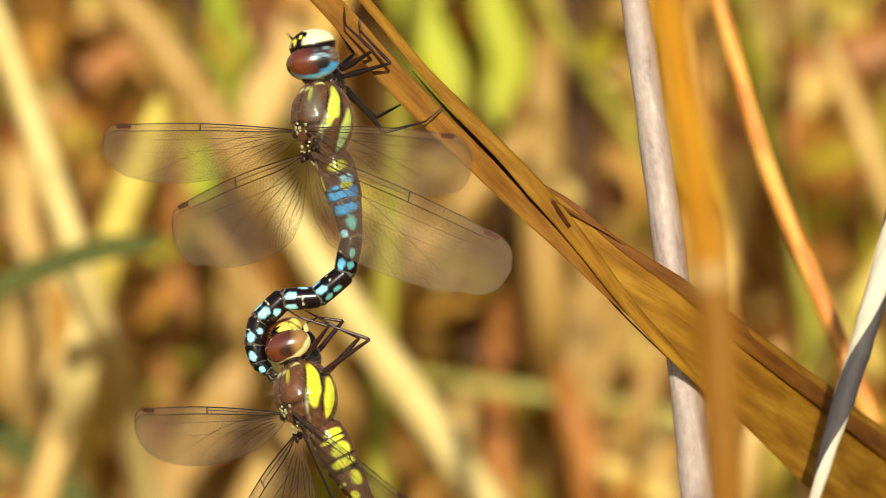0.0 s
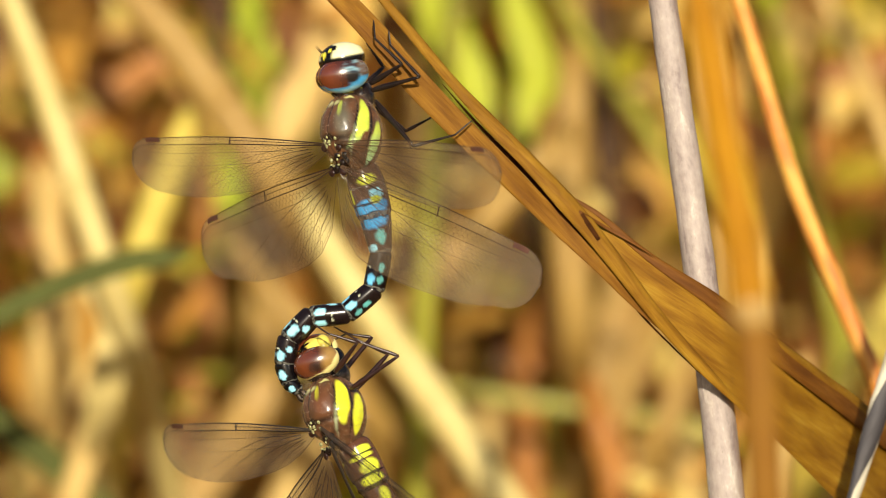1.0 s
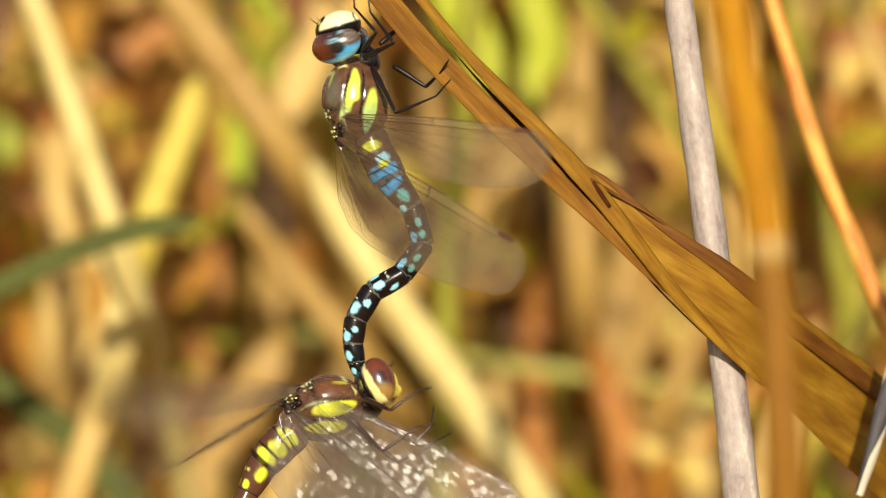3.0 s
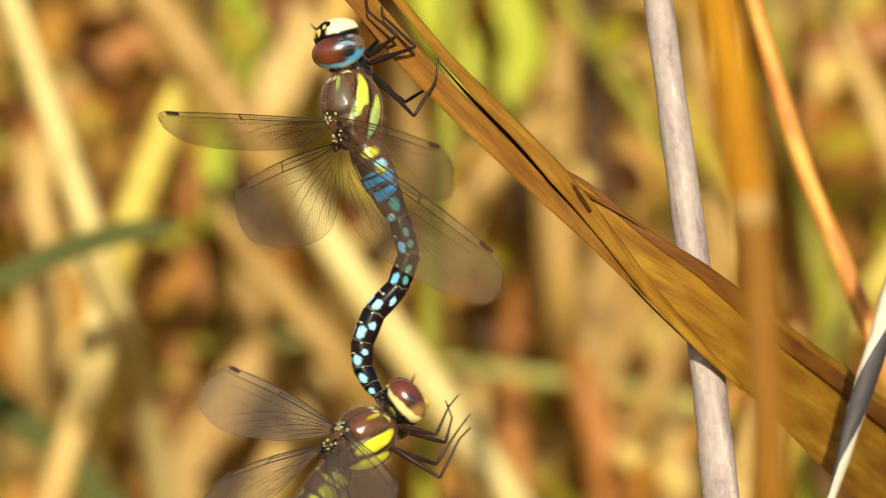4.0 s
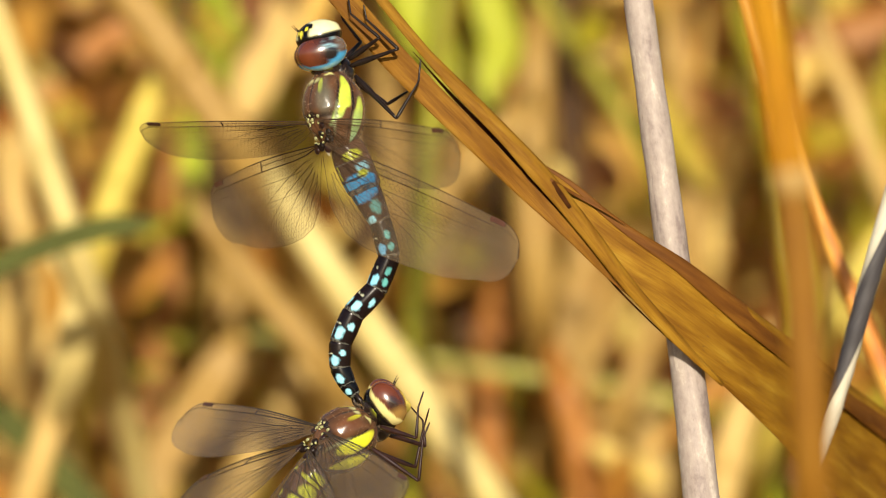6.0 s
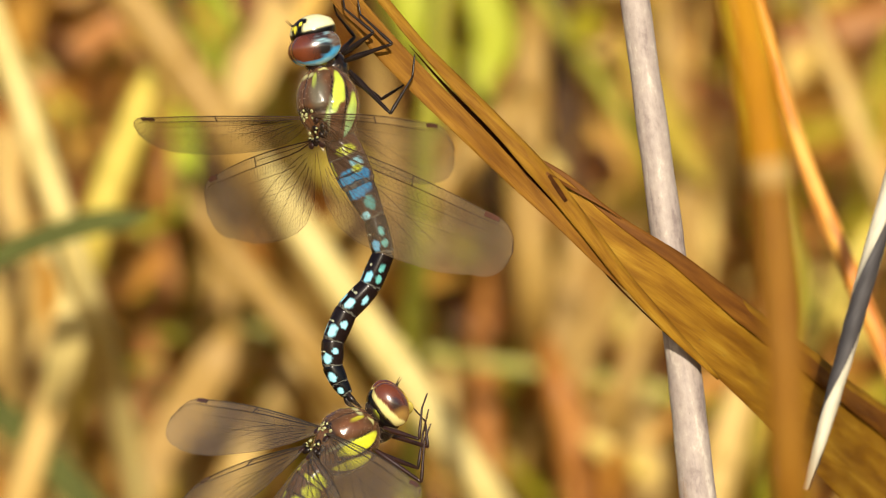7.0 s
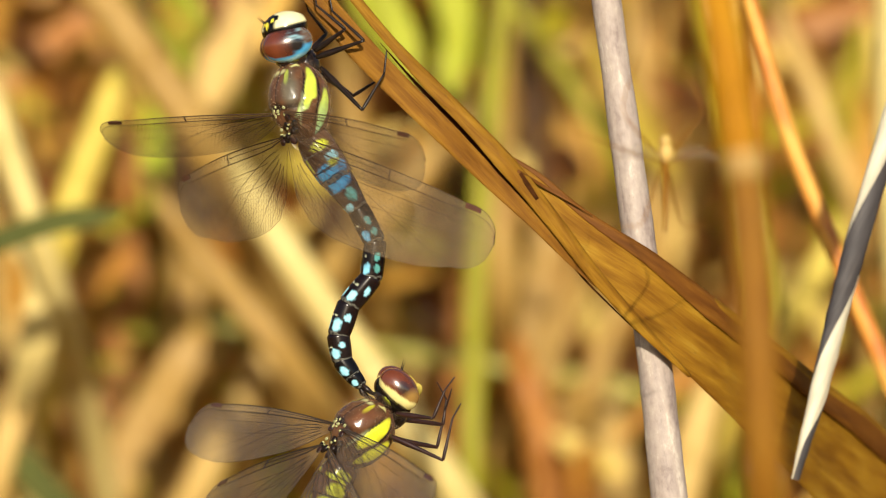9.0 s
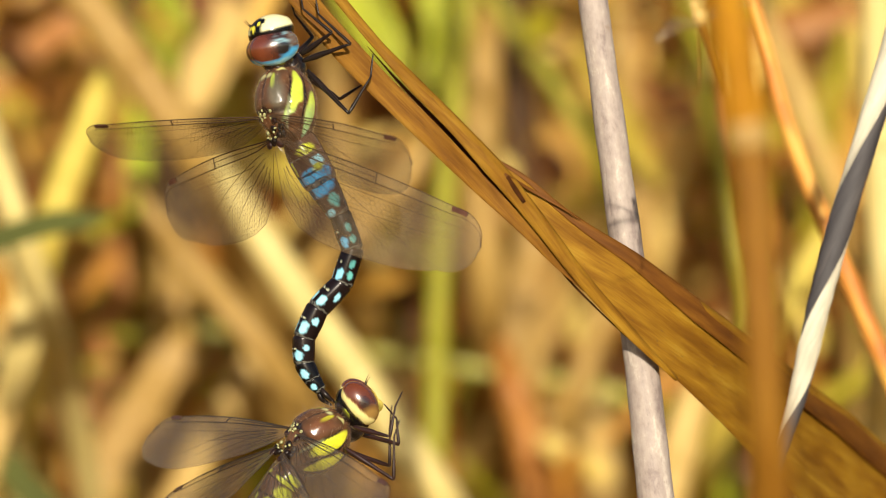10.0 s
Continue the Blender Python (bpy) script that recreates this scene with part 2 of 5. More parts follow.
M_FILM = gauze("wing film", (0.20, 0.15, 0.09), 0.42, 0.015)
M_FILM_OLD = gauze("worn wing film", (0.22, 0.165, 0.105), 0.42, 0.06, 0.5)
M_HAIR = plain("down", (0.30, 0.21, 0.12), 0.6)
M_SOIL = plain("straw litter", (0.27, 0.17, 0.07), 0.9, 30.0, 0.5)

# ---- mesh helpers ----


def part(name, bm, mat, parent=None, label="", smooth=True):
    me = bpy.data.meshes.new(name)
    bm.normal_update()
    bm.to_mesh(me)
    bm.free()
    me.materials.append(mat)
    if smooth:
        me.polygons.foreach_set("use_smooth", [True] * len(me.polygons))
    ob = new(name, me)
    ob.parent = parent
    return tagged(ob, label)


def spline(points, count):
    """A smooth line through the points, count + 1 places at even shares of its control steps."""
    p = [Vector(q) for q in points]
    h = [max((b - a).length, 1e-9) for a, b in zip(p, p[1:])]
    slope = [(b - a) / g for a, b, g in zip(p, p[1:], h)]
    m = [slope[0]] + [(slope[i - 1] * h[i] + slope[i] * h[i - 1]) / (h[i - 1] + h[i]) for i in range(1, len(h))] + [slope[-1]]
    out = []
    for i in range(count + 1):
        s = i / count * len(h)
        k = min(int(s), len(h) - 1)
        f = s - k
        out.append(p[k] * (2 * f ** 3 - 3 * f * f + 1) + m[k] * h[k] * (f ** 3 - 2 * f * f + f) + p[k + 1] * (3 * f * f - 2 * f ** 3) + m[k + 1] * h[k] * (f ** 3 - f * f))
    return out


def share(values, f):
    """A value along a list of stations, f from 0 to 1."""
    s = min(max(f, 0.0), 0.99999) * (len(values) - 1)
    k = int(s)
    return values[k] + (values[k + 1] - values[k]) * (s - k)


def add_tube(bm, line, radii, sides=8, caps=True, uneven=0.0):
    """A tapered tube along a line; radii are stations along it."""
    uv = bm.loops.layers.uv.get("along") or bm.loops.layers.uv.new("along")
    rings, length, lengths = [], 0.0, []
    side = None
    for i, p in enumerate(line):
        d = (line[min(i + 1, len(line) - 1)] - line[max(i - 1, 0)]).normalized()
        if side is None:
            side = d.orthogonal().normalized()
        side = (side - d * side.dot(d)).normalized()
        up = d.cross(side)
        r = share(radii, i / (len(line) - 1))
        if uneven:
            r *= 1 + uneven * noise.noise(p * 180)
        rings.append([bm.verts.new(p + (side * math.cos(a) + up * math.sin(a)) * r) for a in [2 * math.pi * k / sides for k in range(sides)]])
        length += (p - line[i - 1]).length if i else 0
        lengths.append(length * 1000)
    for i in range(len(rings) - 1):
        r = share(radii, i / (len(line) - 1)) * 1000
        for k in range(sides):
            f = bm.faces.new((rings[i][k], rings[i][(k + 1) % sides], rings[i + 1][(k + 1) % sides], rings[i + 1][k]))
            for loop, (a, b) in zip(f.loops, ((k, i), (k + 1, i), (k + 1, i + 1), (k, i + 1))):
                loop[uv].uv = (a / sides * 6.28 * r, lengths[b])
    if caps:
        bm.faces.new(rings[0][::-1])
        bm.faces.new(rings[-1])


def add_blade(bm, line, widths, face, fold=0.15, thick=0.0003, across=6, twist=(0.0, 0.0), wave=0.0):
    """A leaf blade along a line: widths are stations, face the side that it shows, fold how far its middle sinks."""
    uv = bm.loops.layers.uv.get("along") or bm.loops.layers.uv.new("along")
    top, low, length = [], [], 0.0
    marks = []
    for i, p in enumerate(line):
        f = i / (len(line) - 1)
        d = (line[min(i + 1, len(line) - 1)] - line[max(i - 1, 0)]).normalized()
        n = Vector(face)
        n = (n - d * n.dot(d)).normalized()
        n.rotate(Matrix.Rotation(radians(share(twist, f)), 3, d))
        s = d.cross(n)
        w = share(widths, f)
        rows = [[], []]
        for k in range(across + 1):
            a = k / across * 2 - 1
            sink = fold * w * (1 - abs(a)) - wave * w * math.sin(a * 9 + i * 0.05)
            q = p + s * (a * w / 2) - n * sink
            edge = thick * (1 - 0.7 * a * a)
            rows[0].append(bm.verts.new(q + n * edge / 2))
            rows[1].append(bm.verts.new(q - n * edge / 2))
        top.append(rows[0])
        low.append(rows[1])
        length += (p - line[i - 1]).length if i else 0
        marks.append((length * 1000, w * 1000))
    for i in range(len(top) - 1):
        for sheet, flip in ((top, 1), (low, -1)):
            for k in range(across):
                quad = ((i, k), (i + 1, k), (i + 1, k + 1), (i, k + 1))[::flip]
                f = bm.faces.new([sheet[a][b] for a, b in quad])
                for loop, (a, b) in zip(f.loops, quad):
                    loop[uv].uv = (b / across * marks[a][1], marks[a][0])
        for k in (0, across):
            quad = (top[i][k], low[i][k], low[i + 1][k], top[i + 1][k])
            bm.faces.new(quad if k == 0 else quad[::-1])
    for i in (0, len(top) - 1):
        for k in range(across):
            quad = (top[i][k], top[i][k + 1], low[i][k + 1], low[i][k])
            bm.faces.new(quad if i == 0 else quad[::-1])


def add_ball(bm, m, rings=16, sides=24, colour=None, shape=None):
    """A rounded body, its pole along z, posed and scaled by m; colour takes a unit direction."""
    layer = bm.verts.layers.float_color.get("col") or bm.verts.layers.float_color.new("col")
    grid = []
    for i in range(rings + 1):
        a = math.pi * i / rings
        row = []
        for k in range(1 if i in (0, rings) else sides):
            b = 2 * math.pi * k / sides
            d = Vector((math.sin(a) * math.cos(b), math.sin(a) * math.sin(b), math.cos(a)))
            v = bm.verts.new(m @ (d * (shape(d) if shape else 1)))
            v[layer] = (*(colour(d) if colour else (0.5, 0.5, 0.5)), 1)
            row.append(v)
        grid.append(row)
    for i in range(rings):
        for k in range(sides):
            a, b = grid[i], grid[i + 1]
            if len(a) == 1:
                bm.faces.new((a[0], b[k], b[(k + 1) % sides]))
            elif len(b) == 1:
                bm.faces.new((a[k], b[0], a[(k + 1) % sides]))
            else:
                bm.faces.new((a[k], b[k], b[(k + 1) % sides], a[(k + 1) % sides]))


def blend(a, b, f):
    f = min(max(f, 0.0), 1.0)
    return tuple(x + (y - x) * f for x, y in zip(a, b))

# ---- ground ----
bm = bmesh.new()
steps = [-400, -60, -12, -4, -2, -1, -0.5, 0, 0.5, 1, 2, 4, 8, 20, 80, 400]
grid = [[bm.verts.new((x, y, 0.015 * noise.noise((x * 1.7, y * 1.7, 0)) if abs(x) < 10 and abs(y) < 10 else 0)) for x in steps] for y in steps]
for i in range(len(steps) - 1):
    for k in range(len(steps) - 1):
        bm.faces.new((grid[i][k], grid[i][k + 1], grid[i + 1][k + 1], grid[i + 1][k]))
tagged(part("ground", bm, M_SOIL), "dry straw litter and soil under the reed bed", "ground", kind="structure")


# ---- plants in focus ----


def split_leaf():
    """The golden dry leaf that carries the male: a split upper blade in two strips over one broad, folded blade."""
    leaf = new("reed_leaf")
    leaf.location = at(2300, GROUND_V, 0.01)
    back = -leaf.location
    tagged(leaf, "golden brown dry reed leaf, split and folded, carrying the dragonflies", "reed leaf")

    def strip(name, points, widths, face, label, mat=M_LEAF, count=60, **more):
        b = bmesh.new()
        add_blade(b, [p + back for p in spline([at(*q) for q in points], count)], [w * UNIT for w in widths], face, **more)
        return part(name, b, mat, leaf, label)

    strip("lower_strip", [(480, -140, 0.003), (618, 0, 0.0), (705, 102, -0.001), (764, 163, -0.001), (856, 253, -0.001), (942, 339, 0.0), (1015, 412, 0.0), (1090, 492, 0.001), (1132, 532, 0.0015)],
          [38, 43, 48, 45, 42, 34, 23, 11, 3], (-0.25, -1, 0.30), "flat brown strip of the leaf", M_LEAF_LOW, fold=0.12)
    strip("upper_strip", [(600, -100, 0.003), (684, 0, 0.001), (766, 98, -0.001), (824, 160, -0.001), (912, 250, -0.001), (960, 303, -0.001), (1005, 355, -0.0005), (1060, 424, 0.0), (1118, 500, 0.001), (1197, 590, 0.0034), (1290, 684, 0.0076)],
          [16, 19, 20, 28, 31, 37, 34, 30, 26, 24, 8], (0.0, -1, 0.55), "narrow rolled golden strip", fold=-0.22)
    # fills the gap between the strips with a dark colour in place of shade
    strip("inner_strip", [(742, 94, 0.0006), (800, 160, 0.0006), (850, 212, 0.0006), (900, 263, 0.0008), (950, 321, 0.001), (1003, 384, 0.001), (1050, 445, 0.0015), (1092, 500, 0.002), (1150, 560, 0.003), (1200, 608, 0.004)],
          [1, 5, 7, 8, 7, 6, 5, 4, 3, 2], (-0.1, -1, 0.1), "dark strip of painted shade in the gap between the strips", M_SLOT, fold=0.3)
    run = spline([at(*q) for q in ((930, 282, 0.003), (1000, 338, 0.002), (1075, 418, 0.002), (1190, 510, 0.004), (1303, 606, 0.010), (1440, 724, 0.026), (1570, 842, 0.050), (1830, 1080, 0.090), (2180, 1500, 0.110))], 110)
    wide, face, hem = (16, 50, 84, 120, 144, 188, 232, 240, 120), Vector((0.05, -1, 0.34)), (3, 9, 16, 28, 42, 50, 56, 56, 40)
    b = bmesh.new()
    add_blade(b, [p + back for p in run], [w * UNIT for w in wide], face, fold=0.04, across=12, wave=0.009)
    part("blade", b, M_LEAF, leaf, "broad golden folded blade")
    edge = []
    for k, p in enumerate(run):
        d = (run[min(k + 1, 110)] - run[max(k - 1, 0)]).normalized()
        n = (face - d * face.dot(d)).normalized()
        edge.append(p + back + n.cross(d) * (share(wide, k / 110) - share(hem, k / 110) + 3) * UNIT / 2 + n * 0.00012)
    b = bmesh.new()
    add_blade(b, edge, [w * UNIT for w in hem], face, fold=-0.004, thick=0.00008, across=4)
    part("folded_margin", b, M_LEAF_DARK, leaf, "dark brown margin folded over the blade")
    # dark strip laid over the leaf as the shade in its torn slot
    strip("slot", [(989, 325, -0.0014), (1004, 347, -0.0013), (1020, 371, -0.0011)], [7, 9, 7], (-0.1, -1, 0.3), "dark strip for the shade in the torn slot", M_SLOT, count=12)
    # the crease's shade, drawn as a dark tapering strip
    strip("crease", [(985, 321, -0.0014), (1034, 350, 0.0014), (1074, 373, 0.0016), (1118, 401, 0.0024)], [6, 6, 4, 1], (0.0, -1, 0.3), "dark strip along the crease below the folded margin, shade painted in", M_LEAF_DARK, count=24)
    b = bmesh.new()
    add_tube(b, [p + back for p in spline([at(2100, 1380, 0.108), at(2240, 1900, 0.090), at(2310, 4000, 0.012), at(2300, GROUND_V + 60, 0.01)], 30)], [0.0015, 0.0028, 0.0035, 0.0045], 10)
    part("stalk", b, M_TAN, leaf)
    return leaf


def reed_stem(name, label, points, radii, mats, node_at=(), group=""):
    """A jointed stem: one internode mesh for each stretch between nodes, and a swollen ring at each node."""
    stem = new(name)
    stem.location = at(*points[-1])
    back = -stem.location
    line = [p + back for p in spline([at(*q) for q in points], 120)]
    cuts = [0.0, *node_at, 1.0]
    for k in range(len(cuts) - 1):
        i, j = round(cuts[k] * 120), round(cuts[k + 1] * 120)
        b = bmesh.new()
        add_tube(b, line[i:j + 1], [share(radii, f / 120) * UNIT for f in (i, (i + j) / 2, j)], 20, uneven=0.05)
        part("internode", b, mats[min(k, len(mats) - 1)], stem)
        if k:
            b = bmesh.new()
            r = share(radii, cuts[k]) * UNIT
            axis = (line[i + 1] - line[i - 1]).normalized()
            add_tube(b, [line[i] + axis * s * r for s in (-0.7, -0.35, 0, 0.35, 0.7)], [r * q for q in (1.0, 1.04, 1.06, 1.04, 1.0)], 20)
            part("joint", b, M_SHEATH if M_AMBER in mats else M_TAN, stem)
    return tagged(stem, label, "reed", group)


split_leaf()
reed_stem("reed", "bleached grey-white reed stem behind the golden leaf",
          [(900, -3600, 0.03), (1085, -400, 0.010), (1140, 0, 0.0105), (1181, 300, 0.0105), (1221, 600, 0.0105), (1252, 882, 0.0105), (1400, 2400, 0.004), (1700, GROUND_V + 60, 0.0)],
          [16, 26, 27, 28.5, 30, 31.5, 36, 44], [M_PALE], (0.10, 0.80))
front_stem = reed_stem("reed", "amber jointed reed stem, tan below its node",
                       [(1196, -470, -0.25), (1228, -300, -0.25), (1282, 0, -0.25), (1333, 330, -0.25), (1372, 882, -0.25), (1420, 2000, -0.12), (1500, GROUND_V * 1.13, -0.11)],
                       [9, 22, 28, 29, 28, 30, 38], [M_AMBER, M_TAN], (0.5,))
orange_stem = reed_stem("reed", "thin rusty orange reed stem, leaning",
                        [(900, -1500, 0.11), (1180, -400, 0.11), (1308, 0, 0.11), (1396, 290, 0.11), (1470, 470, 0.11), (1590, 760, 0.11), (1900, 2200, 0.11), (2000, GROUND_V + 400, 0.11)],
                        [10, 15, 17, 18, 19, 20, 24, 28], [M_RUST], (0.7,))


def broken_blade():
    """A bleached blade twisted into a loose roll, hanging head down: its pale face and its dark underside wind about
    each other. The dark of the underside is shade, painted into its colour.
    """
    blade = new("broken_reed_leaf")
    blade.location = at(2250, GROUND_V, -0.03)
    back = -blade.location
    line = [p + back for p in spline([at(u, v, -0.03) for u, v in (
        (1442, 880), (1462, 815), (1480, 748), (1502, 680), (1524, 612), (1545, 545), (1564, 480), (1598, 350), (1632, 215), (1676, 50), (1720, -120))], 180)]
    widths = (8, 12, 16, 19, 20, 21, 22, 22, 22, 22, 20)
    turns = (20, 50, 120, 185, 235, 290, 335, 420, 500, 540, 560)
    pieces = []
    for name, mat, first in (("blade", M_STICK, -90), ("underside", M_SHADED_SIDE, 90)):
        b = bmesh.new()
        uv = b.loops.layers.uv.new("along")
        rows = []
        run = 0.0
        for i, p in enumerate(line):
            f = i / 180
            d = (line[min(i + 1, 180)] - line[max(i - 1, 0)]).normalized()
            n = (Vector((0, -1, 0)) + d * d.y).normalized()
            s = d.cross(n)
            r = share(widths, f) * UNIT * (1 + 0.10 * noise.noise((i * 0.11, first, 0)))
            run += (p - line[i - 1]).length * 1000 if i else 0
            row = []
            for k in range(11):
                a = radians(share(turns, f) + first + 18 * k)
                q = p + (n * math.cos(a) * 0.8 + s * math.sin(a)) * r - line[0]
                row.append((b.verts.new(q), r * 1000 * k * 0.3, run))
            rows.append(row)
        for i in range(180):
            for k in range(10):
                quad = (rows[i][k], rows[i + 1][k], rows[i + 1][k + 1], rows[i][k + 1])
                f = b.faces.new([q[0] for q in quad])
                for loop, q in zip(f.loops, quad):
                    loop[uv].uv = (q[1], q[2])
        pieces.append(part(name, b, mat, blade, "pale bleached face of the leaf" if name == "blade" else "dark grey underside, shade painted in"))
        pieces[-1].location = line[0]
    b = bmesh.new()
    add_tube(b, [p + back for p in spline([at(u, v, -0.03) for u, v in ((1716, -105), (1830, -420), (1960, -560), (2060, -420), (2120, 300), (2200, 3000), (2250, GROUND_V + 60))], 90)], [0.0012, 0.0016, 0.0020, 0.0022, 0.0028, 0.0034], 10)
    part("stalk", b, M_STICK, blade)
    tagged(blade, "bleached white reed leaf twisted into a roll, torn tip hanging", "reed leaf")
    return pieces, (line[-1] - line[0]).normalized()


twisted_pieces, twist_axis = broken_blade()


# ---- reeds out of focus ----


def far_reed(points, width, y, mat, label, kind="stem", beyond=0.10, nods=False):
    """A reed whose seen stretch runs through the points; above it tapers off, below it bends down to the soil.
    One that nods hangs its tip down through them instead, from an arch that rises out of the soil farther back."""
    pts = [at(u, v, y) for u, v in points]
    d0, d1 = (pts[0] - pts[1]).normalized(), (pts[-1] - pts[-2]).normalized()
    tip = pts[0] + d0 * beyond + Vector((0, 0, 0.2 * beyond))
    end = pts[-1]
    foot = Vector((end.x + d1.x * 0.12, y + 0.42, -0.02))
    knee = end + d1 * 0.025 + Vector((0, 0.06, -0.012))
    knee.z = min(knee.z, end.z)
    tip.y += 0.8 * beyond
    if nods:
        foot = Vector((pts[0].x + d0.x * 0.2 + 0.10, y + 0.55, -0.02))
        top = pts[0] + d0 * 0.09
        arch = Vector(((top.x + foot.x) / 2, y + 0.35, top.z + 0.12))
        line = [p - foot for p in spline([pts[-1] - d0 * 0.006, *pts[::-1], top, arch, Vector((foot.x, foot.y, 0.55)), foot], 60)]
    else:
        line = [p - foot for p in spline([tip, *pts, knee, (knee + foot) / 2 + Vector((d1.x * 0.03, 0, 0)), foot], 60)]
    w = width * UNIT * (1 + y / REACH)
    reed = new("reed" if kind == "stem" else "reed_leaf")
    reed.location = foot
    if kind == "stem":
        radii = [w * 0.2, w * 0.5, w * 0.5, w * 0.5, w * 0.55]
        cuts = (0, 12 + len(pts) * 3, 46, 60)
        for i, j in zip(cuts, cuts[1:]):
            b = bmesh.new()
            add_tube(b, line[i:j + 1], [share(radii, f / 60) for f in (i, (i + j) / 2, j)], 12)
            part("internode", b, mat, reed)
            if i:
                b = bmesh.new()
                axis, r = (line[i + 1] - line[i - 1]).normalized(), share(radii, i / 60)
                add_tube(b, [line[i] + axis * q * r for q in (-0.5, -0.2, 0.2, 0.5)], [r * q for q in (1.0, 1.08, 1.08, 1.0)], 12)
                part("joint", b, mat, reed)
    else:
        face = (random.uniform(-0.3, 0.3), -1, 0.25)
        widths = [w * 0.1, w, w, w, w * 0.8, w * 0.5]
        b = bmesh.new()
        add_blade(b, line, widths, face, fold=0.08)
        part("blade", b, mat, reed)
        b = bmesh.new()
        add_blade(b, [p + Vector((0, 0.2 * w, 0)) for p in line], [q * 0.12 for q in widths], face, fold=-0.2, thick=0.0008, across=2)
        part("midrib", b, mat, reed)
    return tagged(reed, label, "reed", "reeds behind the dragonflies")


PALE_REED, YELLOW_REED, TAN_REED = "pale beige dry reed stem in the reed bed", "sunlit yellow reed stem in the reed bed", "tan dry reed stem in the reed bed"
GREEN_REED, BROWN_REED = "fresh green reed blade in the reed bed", "red-brown dry reed blade in the reed bed"
far_reed([(-30, -60), (40, 130), (98, 300), (140, 425)], 54, 0.33, M_SUNLIT, PALE_REED)
far_reed([(152, 432), (162, 520), (146, 620), (108, 740), (60, 900)], 58, 0.36, M_CREAM, PALE_REED, beyond=0.003)
far_reed([(274, 185), (256, 245), (222, 330), (192, 420)], 64, 0.38, M_YELLOW, YELLOW_REED, beyond=0.004)
far_reed([(190, -60), (270, 30), (350, 140), (420, 240)], 80, 0.42, M_BEIGE, TAN_REED)
far_reed([(515, 350), (560, 425), (640, 545), (760, 710), (890, 900)], 70, 0.36, M_SUNLIT, "broad cream-coloured dry reed stem, leaning", beyond=0.006)
far_reed([(370, 370), (430, 460), (500, 545), (580, 640)], 58, 0.46, M_BEIGE, TAN_REED, beyond=0.006)
far_reed([(325, 290), (322, 440), (300, 620), (240, 900)], 50, 0.58, M_BROWN, BROWN_REED, "blade", beyond=0.01)
far_reed([(385, 20), (370, 130), (355, 250), (350, 350)], 44, 0.54, M_GREEN, GREEN_REED, "blade", nods=True)
far_reed([(440, -60), (430, 40), (415, 120), (405, 190)], 40, 0.56, M_LIME, GREEN_REED, "blade", nods=True)
far_reed([(560, -100), (520, 20), (480, 110), (450, 190)], 84, 0.52, M_CREAM, "sunlit cream reed blade, nodding", "blade", nods=True)
far_reed([(262, 398), (190, 408), (110, 432), (0, 478), (-120, 540)], 44, 0.28, M_DEEP, "dark green arching reed blade", "blade", 0.004)
far_reed([(-60, 690), (40, 760), (110, 830), (190, 920)], 56, 0.36, M_DEEP, "dull grey-green reed blade", "blade")
far_reed([(720, -120), (740, 0), (770, 60), (800, 130)], 80, 0.50, M_LIME, GREEN_REED, "blade", nods=True)
far_reed([(860, -120), (880, 0), (900, 90), (880, 150)], 70, 0.52, M_LIME, GREEN_REED, "blade", nods=True)
far_reed([(940, -60), (1000, 40), (1080, 150), (1160, 280)], 30, 0.50, M_OLIVE, "thin olive reed stem, leaning")
far_reed([(740, 630), (860, 652), (1000, 670), (1120, 690), (1230, 716)], 24, 0.52, M_OLIVE, "olive green bent reed blade lying across", "blade", 0.01)
far_reed([(965, 110), (958, 220), (955, 340), (965, 470)], 74, 0.50, M_BEIGE, TAN_REED, beyond=0.02)
far_reed([(925, 215), (850, 295), (770, 380), (690, 470)], 66, 0.46, M_BEIGE, TAN_REED, beyond=0.006)
swaying_reed = far_reed([(800, -60), (768, 200), (742, 500), (736, 700), (732, 900)], 44, 0.40, M_OLIVE, "olive yellow reed stem swaying in the wind")
far_reed([(1412, -60), (1458, 40), (1512, 160), (1572, 320)], 36, 0.44, M_CREAM, "bleached beige reed stem in the reed bed")
far_reed([(1410, 420), (1440, 560), (1410, 720), (1370, 900)], 50, 0.50, M_OLIVE, "olive yellow reed stem in the reed bed")
far_reed([(1560, 440), (1520, 510), (1470, 590), (1420, 690)], 54, 0.42, M_YELLOW, YELLOW_REED, beyond=0.004)
far_reed([(1350, 680), (1320, 760), (1300, 830), (1270, 960)], 72, 0.38, M_CREAM, PALE_REED, beyond=0.01)
far_reed([(1653, -80), (1657, 100), (1661, 300), (1675, 500)], 74, 0.24, M_SUNLIT, "bright bleached reed stem in the sun")
far_reed([(1205, 60), (1218, 200), (1232, 340), (1245, 480)], 56, 0.50, M_BEIGE, TAN_REED, beyond=0.02)
far_reed([(1390, 60), (1395, 240), (1388, 420), (1400, 640)], 44, 0.52, M_BROWN, BROWN_REED)
far_reed([(600, 180), (620, 260), (650, 400), (660, 560)], 56, 0.60, M_BEIGE, TAN_REED)
far_reed([(430, 520), (400, 620), (380, 740), (360, 900)], 60, 0.55, M_BEIGE, TAN_REED, beyond=0.01)
far_reed([(1060, 420), (1040, 520), (1010, 620), (985, 760)], 66, 0.56, M_BEIGE, TAN_REED, "blade", beyond=0.01)
far_reed([(1010, 690), (1035, 770), (1050, 850), (1060, 940)], 76, 0.48, M_BROWN, TAN_REED, beyond=0.008)
